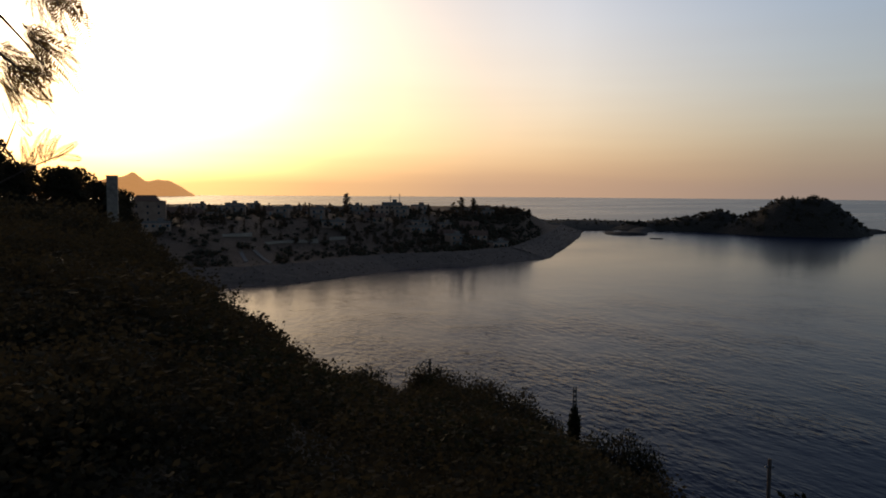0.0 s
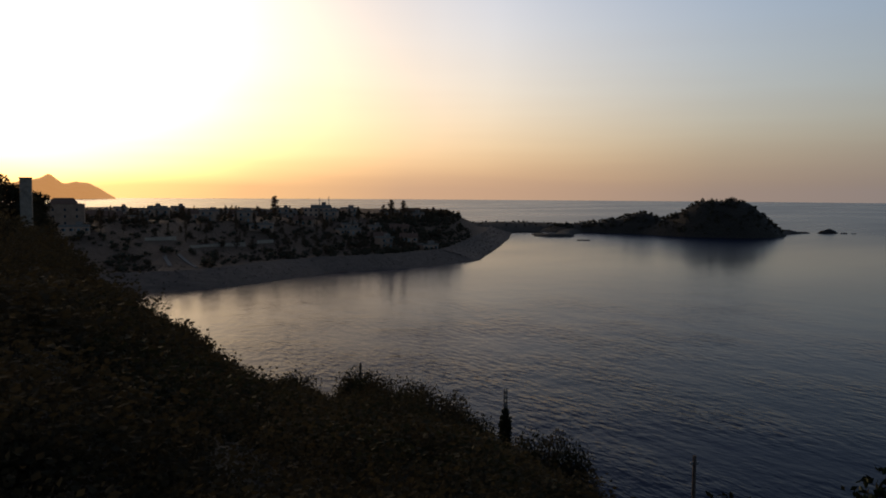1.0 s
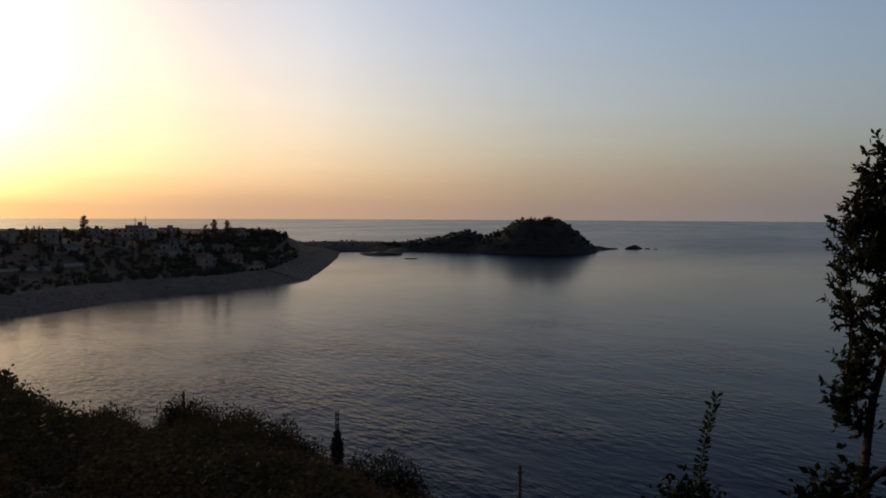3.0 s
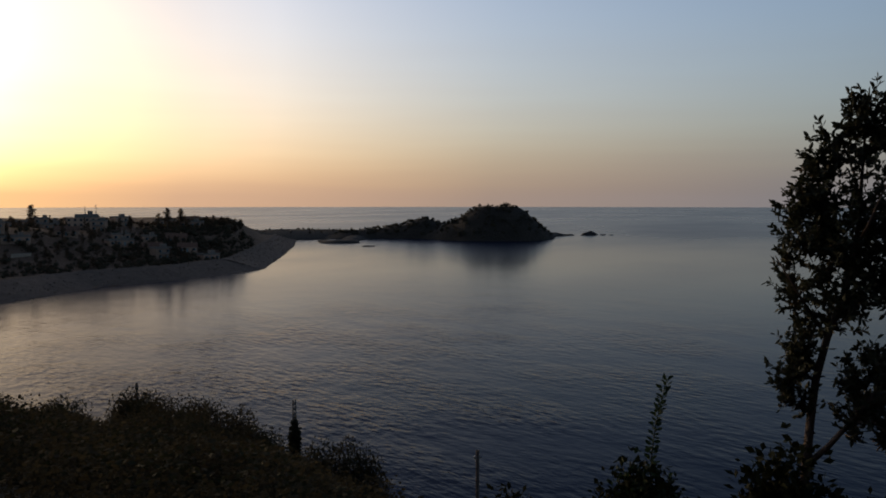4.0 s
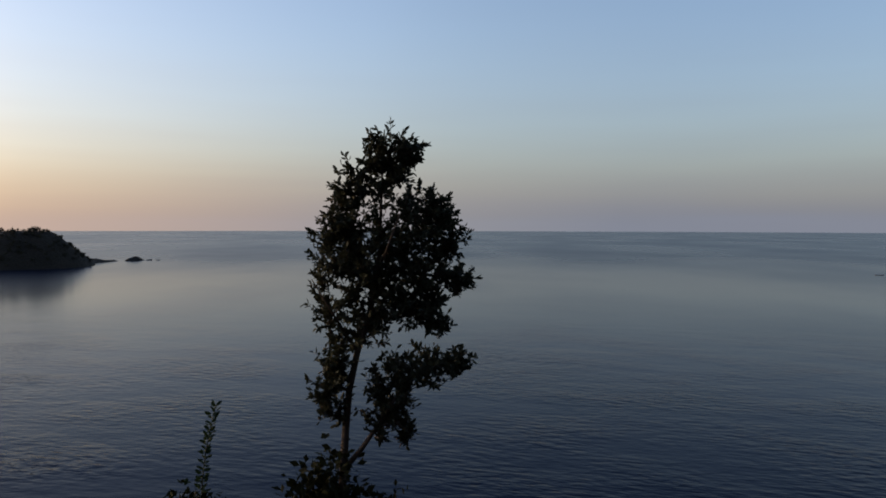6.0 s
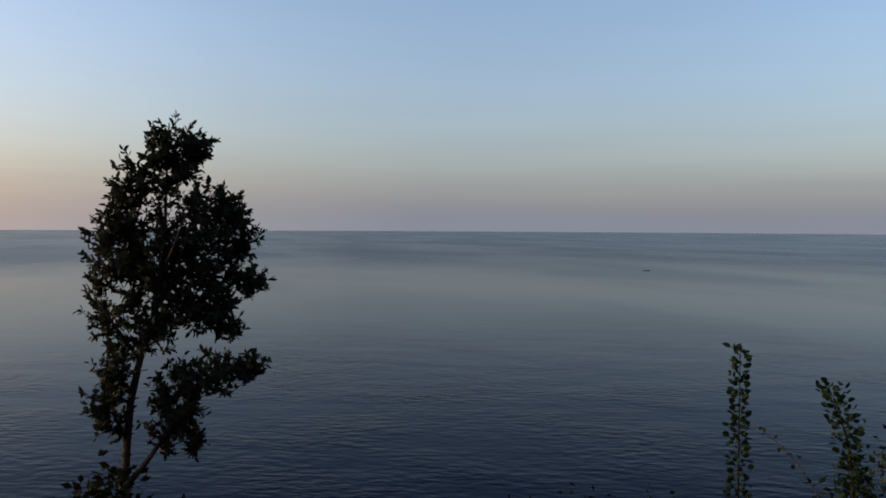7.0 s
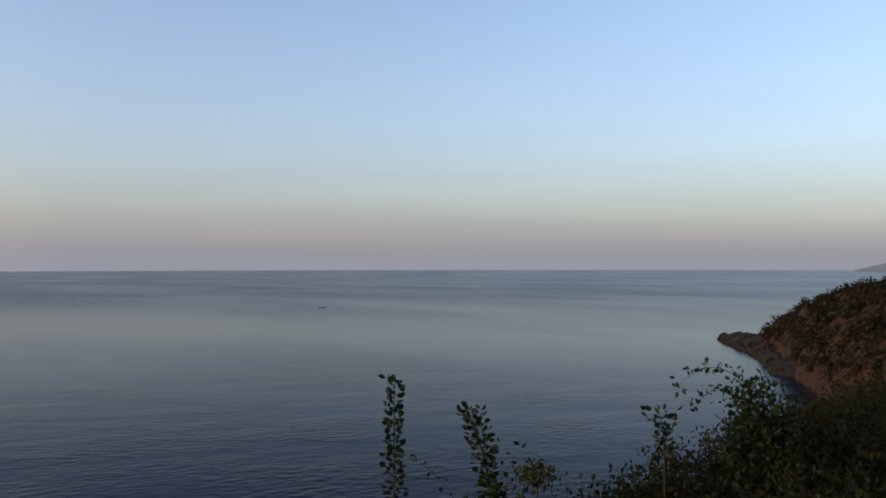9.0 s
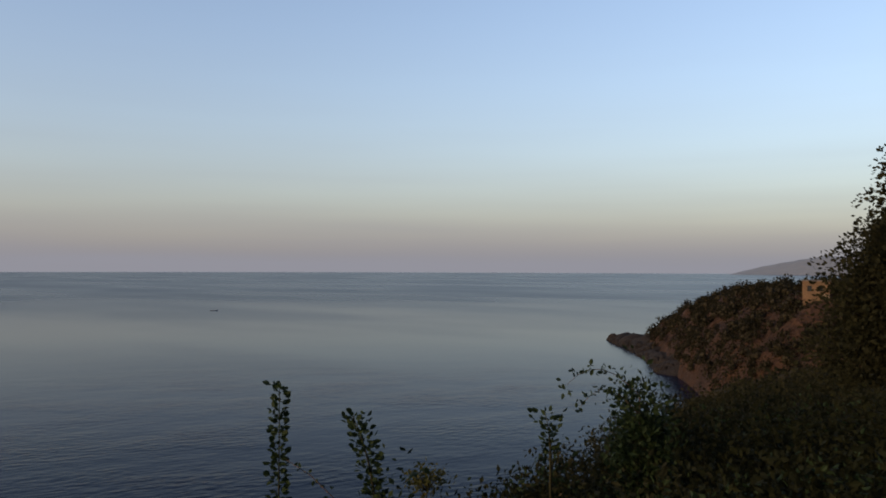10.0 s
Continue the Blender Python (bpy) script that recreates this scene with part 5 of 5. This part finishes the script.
# weeds along the verge towards the headland: bearing, distance, fall of the top below the eye per metre, radius
VERGE = [(101.2, 6.3, 0.268, 0.4), (99.5, 6.2, 0.285, 0.4), (103.8, 7.2, 0.235, 0.45), (105.4, 7.4, 0.215, 0.45), (104.6, 6.3, 0.228, 0.4), (106.4, 6.4, 0.215, 0.35), (102.8, 6.3, 0.252, 0.35), (104, 8.5, 0.262, 0.5), (106.5, 8.0, 0.235, 0.5), (109, 9.0, 0.2, 0.6), (107, 5.6, 0.285, 0.5), (111, 10.5, 0.165, 0.6), (72, 6.0, 0.32, 0.4), (77, 6.2, 0.315, 0.5), (82, 6.5, 0.32, 0.5), (87, 6.0, 0.325, 0.5), (93, 6.5, 0.305, 0.5), (98, 6.0, 0.29, 0.5), (102, 6.5, 0.262, 0.5), (105, 6.8, 0.245, 0.5),
         (108, 6.4, 0.25, 0.55), (111, 7.2, 0.195, 0.6), (113.5, 8.0, 0.165, 0.6), (116, 7.0, 0.165, 0.7), (119, 8.0, 0.145, 0.8), (122, 7.0, 0.15, 0.8), (125, 8.0, 0.13, 0.8), (128, 7.0, 0.12, 0.8),
         (110, 5.5, 0.27, 0.5), (114, 5.2, 0.235, 0.5), (118, 5.0, 0.225, 0.6), (122, 5.0, 0.21, 0.6), (126, 5.0, 0.19, 0.6), (113, 10.5, 0.15, 0.8), (117, 11.5, 0.135, 0.9), (121, 12, 0.13, 0.9), (125, 12, 0.125, 0.9)]
for k, (az, d, fall, r) in enumerate(VERGE):
    x, y = d * math.sin(radians(az)), d * math.cos(radians(az))
    mat, lab = [(LEAF_TANGLE, "tangled green weeds on the verge"), (LEAF_SHRUB, "dark green bush on the verge"), (LEAF_DRY, "yellowing dry weeds on the verge")][(0, 1, 0, 0, 0, 1, 0)[k % 7] if d < 9 else 1]
    tagged(leafy_bush(x, y, EYE - fall * d + 0.08, r * 1.15, int(70 + 70 * r), 0.052, mat, lab, tips=LEAF_WEED if k % 2 == 0 and d < 9 else None), group="verge bushes")
for az, d, top, r in ((103.6, 6.6, 0.262, 0.3), (101.5, 6.2, 0.285, 0.3), (106.6, 5.8, 0.262, 0.28)):
    x, y = d * math.sin(radians(az)), d * math.cos(radians(az))
    tagged(leafy_bush(x, y, EYE - top * d, r, 50, 0.05, LEAF_DRY, "yellowing dry weeds on the verge"), group="verge bushes")
leafy_bush(6.72, -1.94, 38.78, 0.2, 44, 0.06, LEAF_WEED, "leafy sprout at the edge of the weeds", fill=0.8)
leafy_bush(6.3, -2.55, 39.4, 0.24, 110, 0.06, LEAF_WEED, "upright leafy bramble tip above the weeds", fill=0.9)
for az, fall, label in ((105.9, 0.172, "leafy sprout with broad light green leaves"),):
    x, y = 6.2 * math.sin(radians(az)), 6.2 * math.cos(radians(az))
    leafy_shoot(x, y, EYE - fall * 6.2, 0.3, (0.0, 0.04), label, 0.055, 240, 0.6, 0.05, 0.4, 5)

arch = tagged(new("bramble"), "thin arching bramble twig with sparse leaves", "bramble")
arch.matrix_basis = pose(6.25, -2.5, 38.0)
for dz, reach in ((0.0, 0.62), (-0.16, 0.5)):
    bm = bmesh.new()
    pts = [np.array([0.0 - 0.05 * u, reach * u, 1.0 + dz + 0.28 * math.sin(u * 2.4) - 0.1 * u]) for u in np.linspace(0, 1, 7)]
    tube(bm, [(0, 0, -0.8)] + [tuple(p) for p in pts], [0.008] + [0.005, 0.004, 0.004, 0.003, 0.003, 0.002, 0.0015], 4)
    part("cane", bm, BARK, arch)
    P = np.repeat(np.array(pts[1:]), 8, 0) + rng.normal(size=(48, 3)) * 0.03
    single_leaves(leaf_piece("leaf", 0.046, 0.6, rng), LEAF_WEED, P, rng.normal(size=(len(P), 3)), arch, rng)
twig = tagged(new("bramble"), "thin leaning twig with a few small leaves", "bramble")
ends = [np.array(heading(az, el)) * d + np.array([0.2, -0.1, 40.0]) for az, el, d in ((91.6, -18.0, 5.0), (90.2, -15.8, 5.0), (88.6, -14.3, 5.0), (86.9, -13.2, 5.0))]
twig.matrix_basis = pose(*ends[0])
foot = float(hill_z(ends[0][0], ends[0][1])) - ends[0][2]
bm = bmesh.new()
tube(bm, [(0, -0.05, foot - 0.1)] + [tuple(p - ends[0]) for p in ends], [0.006, 0.005, 0.004, 0.003, 0.0015], 4)
part("cane", bm, BARK, twig)
P = np.concatenate([ends[k] + (ends[k + 1] - ends[k]) * u - ends[0] + rng.normal(size=(2, 3)) * 0.015 for k in range(3) for u in (0.2, 0.5, 0.8)])
single_leaves(leaf_piece("leaf", 0.036, 0.6, rng), LEAF_WEED, P, rng.normal(size=(len(P), 3)), twig, rng)
for az, d, fall in ((119.2, 3.6, 0.285), (121.6, 3.6, 0.285), (107.5, 3.6, 0.285), (101.0, 5.2, 0.31)):
    x, y = d * math.sin(radians(az)), d * math.cos(radians(az))
    stalk = tagged(new("dry_stalk"), "dry tan stalk with a frayed seed head", "dry weed", "dry stalks")
    z, top = float(hill_z(x, y)), EYE - fall * d
    stalk.matrix_basis = pose(x, y, z)
    bm = bmesh.new()
    tube(bm, [(0, 0, -0.1), (0.02, 0, (top - z) * 0.6), (0, 0.02, top - z - 0.08)], [0.006, 0.005, 0.003], 5)
    part("stem", bm, PALEWALL, stalk)
    P = rng.normal(size=(60, 3)) * np.array([0.022, 0.022, 0.03]) + np.array([0, 0.02, top - z - 0.05])
    link("seed_head", array_mesh("seed_head", *leaf_arrays(P, 0.03, rng, np.tile([0, 0, 1.0], (60, 1)), 0.25)), LEAF_DRY, stalk)

# ---- big tree at the verge towards the headland ----
v_tree = make_tree(np.random.default_rng(21), 6.2, 3.4, LEAF_SHRUB, "large dark broadleaf tree on the slope", 38000, 0.125, 0.12, 0.95, 24, core=0)
v_tree.matrix_basis = pose(17.5, -14.8, float(hill_z(17.5, -14.8)) - 0.2)
low = float(hill_z(18.3, -14.0))
v_tree = make_tree(np.random.default_rng(5), EYE + 1.35 - low, 2.1, LEAF_SHRUB, "smaller dark bushy tree beside a larger one", 32000, 0.11, 0.15, 0.95, 20, core=0)
v_tree.matrix_basis = pose(18.3, -14.0, low - 0.2)

# ---- feathery tree over the viewpoint ----
def frond_mesh():
    """A feathery leaf one long, with narrow leaflets in pairs; and its midrib."""
    ribs = bmesh.new()
    n = 26
    bend = lambda u: np.array([u, 0.05 * math.sin(u * 3.0), 0.12 * math.sin(u * 3.0)])
    tube(ribs, [tuple(bend(u)) for u in np.linspace(0, 1, 6)], [0.012, 0.01, 0.009, 0.008, 0.006, 0.003], 4)
    us = np.repeat(0.1 + 0.89 * np.arange(n) / (n - 1), 2)
    P = np.array([bend(u) for u in us])
    way = np.tile([-1.0, 1.0], n)
    d = unit(np.stack([np.full(2 * n, 0.5), way, np.full(2 * n, -0.3)], 1))
    side = np.tile([1.0, 0, 0], (2 * n, 1))
    L, w = (0.2 * np.sin(np.pi * (0.2 + 0.72 * us)) ** 0.7)[:, None], 0.012
    v = np.stack([P, P + d * L * 0.5 + side * w, P + d * L, P + d * L * 0.5 - side * w], 1).reshape(-1, 3)
    leaf = array_mesh("frond", v, np.arange(len(v)).reshape(-1, 4))
    mid = bpy.data.meshes.new("midrib")
    ribs.to_mesh(mid)
    ribs.free()
    leaf.materials.append(LEAF_FEATHER)
    mid.materials.append(BARK)
    return leaf, mid


# bearings and elevations of the boughs, with their thickness, and of each frond's foot and tip, with its roll
BOUGHS = [([(-30.94, 12.20), (-28.74, 10.32), (-27.54, 8.98), (-26.58, 7.67)], 0.007, 0.003), ([(-30.55, 14.79), (-27.55, 13.68), (-25.81, 13.22)],
          0.012, 0.004), ([(-30.74, 9.28), (-29.21, 8.36), (-27.90, 7.33), (-27.62, 6.13)], 0.009, 0.003), ([(-30.75, 0.04), (-28.83, 2.48), (-28.22,
          4.13)], 0.005, 0.002), ([(-30.89, 4.89), (-29.13, 2.71), (-27.78, 0.79)], 0.006, 0.003), ([(-30.46, -0.48), (-27.61, 1.15), (-25.62, 2.10)], 0.004, 0.002)]
FRONDS = [((-26.87, 13.03), (-24.00, 10.60), 20), ((-26.46, 12.91), (-25.04, 9.19), -15), ((-26.94, 12.86), (-26.83, 10.28), 35), ((-25.81, 13.32),
          (-24.16, 9.75), 5), ((-26.13, 13.45), (-24.56, 10.90), -30), ((-27.32, 12.98), (-25.90, 10.09), 40), ((-27.60, 10.00), (-24.88, 7.79), 10),
          ((-27.37, 9.34), (-24.81, 6.48), -20), ((-27.01, 8.33), (-26.38, 5.78), 25), ((-27.72, 10.19), (-26.36, 8.87), 30), ((-27.22, 8.77),
          (-25.42, 7.15), -35), ((-27.48, 9.60), (-25.51, 8.66), 25), ((-29.26, 8.49), (-27.77, 6.47), 10), ((-28.95, 8.79), (-27.04, 7.29), -25),
          ((-28.71, 8.30), (-28.11, 5.57), 30), ((-28.35, 8.16), (-26.65, 6.54), 15), ((-28.04, 7.84), (-26.98, 5.18), -10), ((-29.22, 7.74), (-28.38,
          5.03), -30), ((-28.62, 7.45), (-26.51, 5.56), 35), ((-29.00, 7.07), (-27.57, 4.72), 5), ((-27.80, 7.51), (-26.54, 6.90), -20), ((-29.09,
          8.94), (-28.37, 7.47), 40), ((-28.71, 6.40), (-27.83, 4.28), -15), ((-29.29, 9.43), (-28.27, 8.44), 20), ((-28.06, 7.14), (-26.14, 4.94),
          -25), ((-29.20, 6.72), (-28.58, 4.49), 15), ((-28.15, 4.16), (-27.48, 3.30), 10), ((-27.28, 1.16), (-26.44, 3.41), -10), ((-26.46, 1.68),
          (-24.88, 2.74), 20), ((-26.63, 1.46), (-25.79, 3.15), -30), ((-25.96, 1.91), (-24.70, 1.79), 10), ((-27.77, 1.15), (-26.86, 2.54), 25)]
FEATHER_D = 3.6                 # distance of the crown from the viewpoint


def build_feather_tree():
    thing = tagged(new("tree"), "feathery-leaved tree reaching in over the verge", "tree")
    tx, ty = -3.3, 2.7
    z = float(hill_z(tx, ty))
    thing.matrix_basis = pose(tx, ty, z)
    root = np.array([tx, ty, z])
    bm = bmesh.new()
    tube(bm, [(0, 0, -0.3), (-0.1, 0, 1.2), (0.0, 0.1, 2.3), (0.1, 0.1, 3.4)], [0.11, 0.09, 0.075, 0.05], 9)
    part("trunk", bm, BARK, thing)

    def spot(az, el, far=0.0):
        return np.array(heading(az, el)) * (FEATHER_D + far) + np.array([0, 0.05, EYE - 0.08]) - root

    for pts, r0, r1 in BOUGHS:
        P = [spot(*p) for p in pts]
        fork = np.array([0.0, 0.1, min(max(P[0][2] - 0.5, 1.2), 3.2)])
        bm = bmesh.new()
        tube(bm, [tuple(fork), tuple((fork + P[0]) * 0.5 + np.array([0, 0, 0.12]))] + [tuple(p) for p in P], list(np.linspace(r0 * 1.5, r1, len(P) + 2)), 7)
        part("bough", bm, BARK, thing)
    leaf, mid = frond_mesh()
    for k, (foot, tip, roll) in enumerate(FRONDS):
        far = rng.uniform(-0.12, 0.12)
        a, b = spot(*foot, far), spot(*tip, far + rng.uniform(-0.1, 0.1))
        x = Vector(b - a)
        L = x.length
        x.normalize()
        face = Vector(-heading(foot[0], foot[1]))
        y = face.cross(x).normalized()
        m = Matrix((x, y, x.cross(y))).transposed().to_4x4()
        for fan in ((0, 24, -22) if k < 12 else (0, 35)):
            ob = new("frond", leaf)
            ob.parent = thing
            ob.matrix_local = Matrix.Translation(a) @ m @ pose(0, 0, 0, roll, 0, fan) @ Matrix.Scale(L * (1.12 if fan == 0 else rng.uniform(0.7, 0.95)), 4)
            rib = new("midrib", mid)
            rib.parent = ob


build_feather_tree()
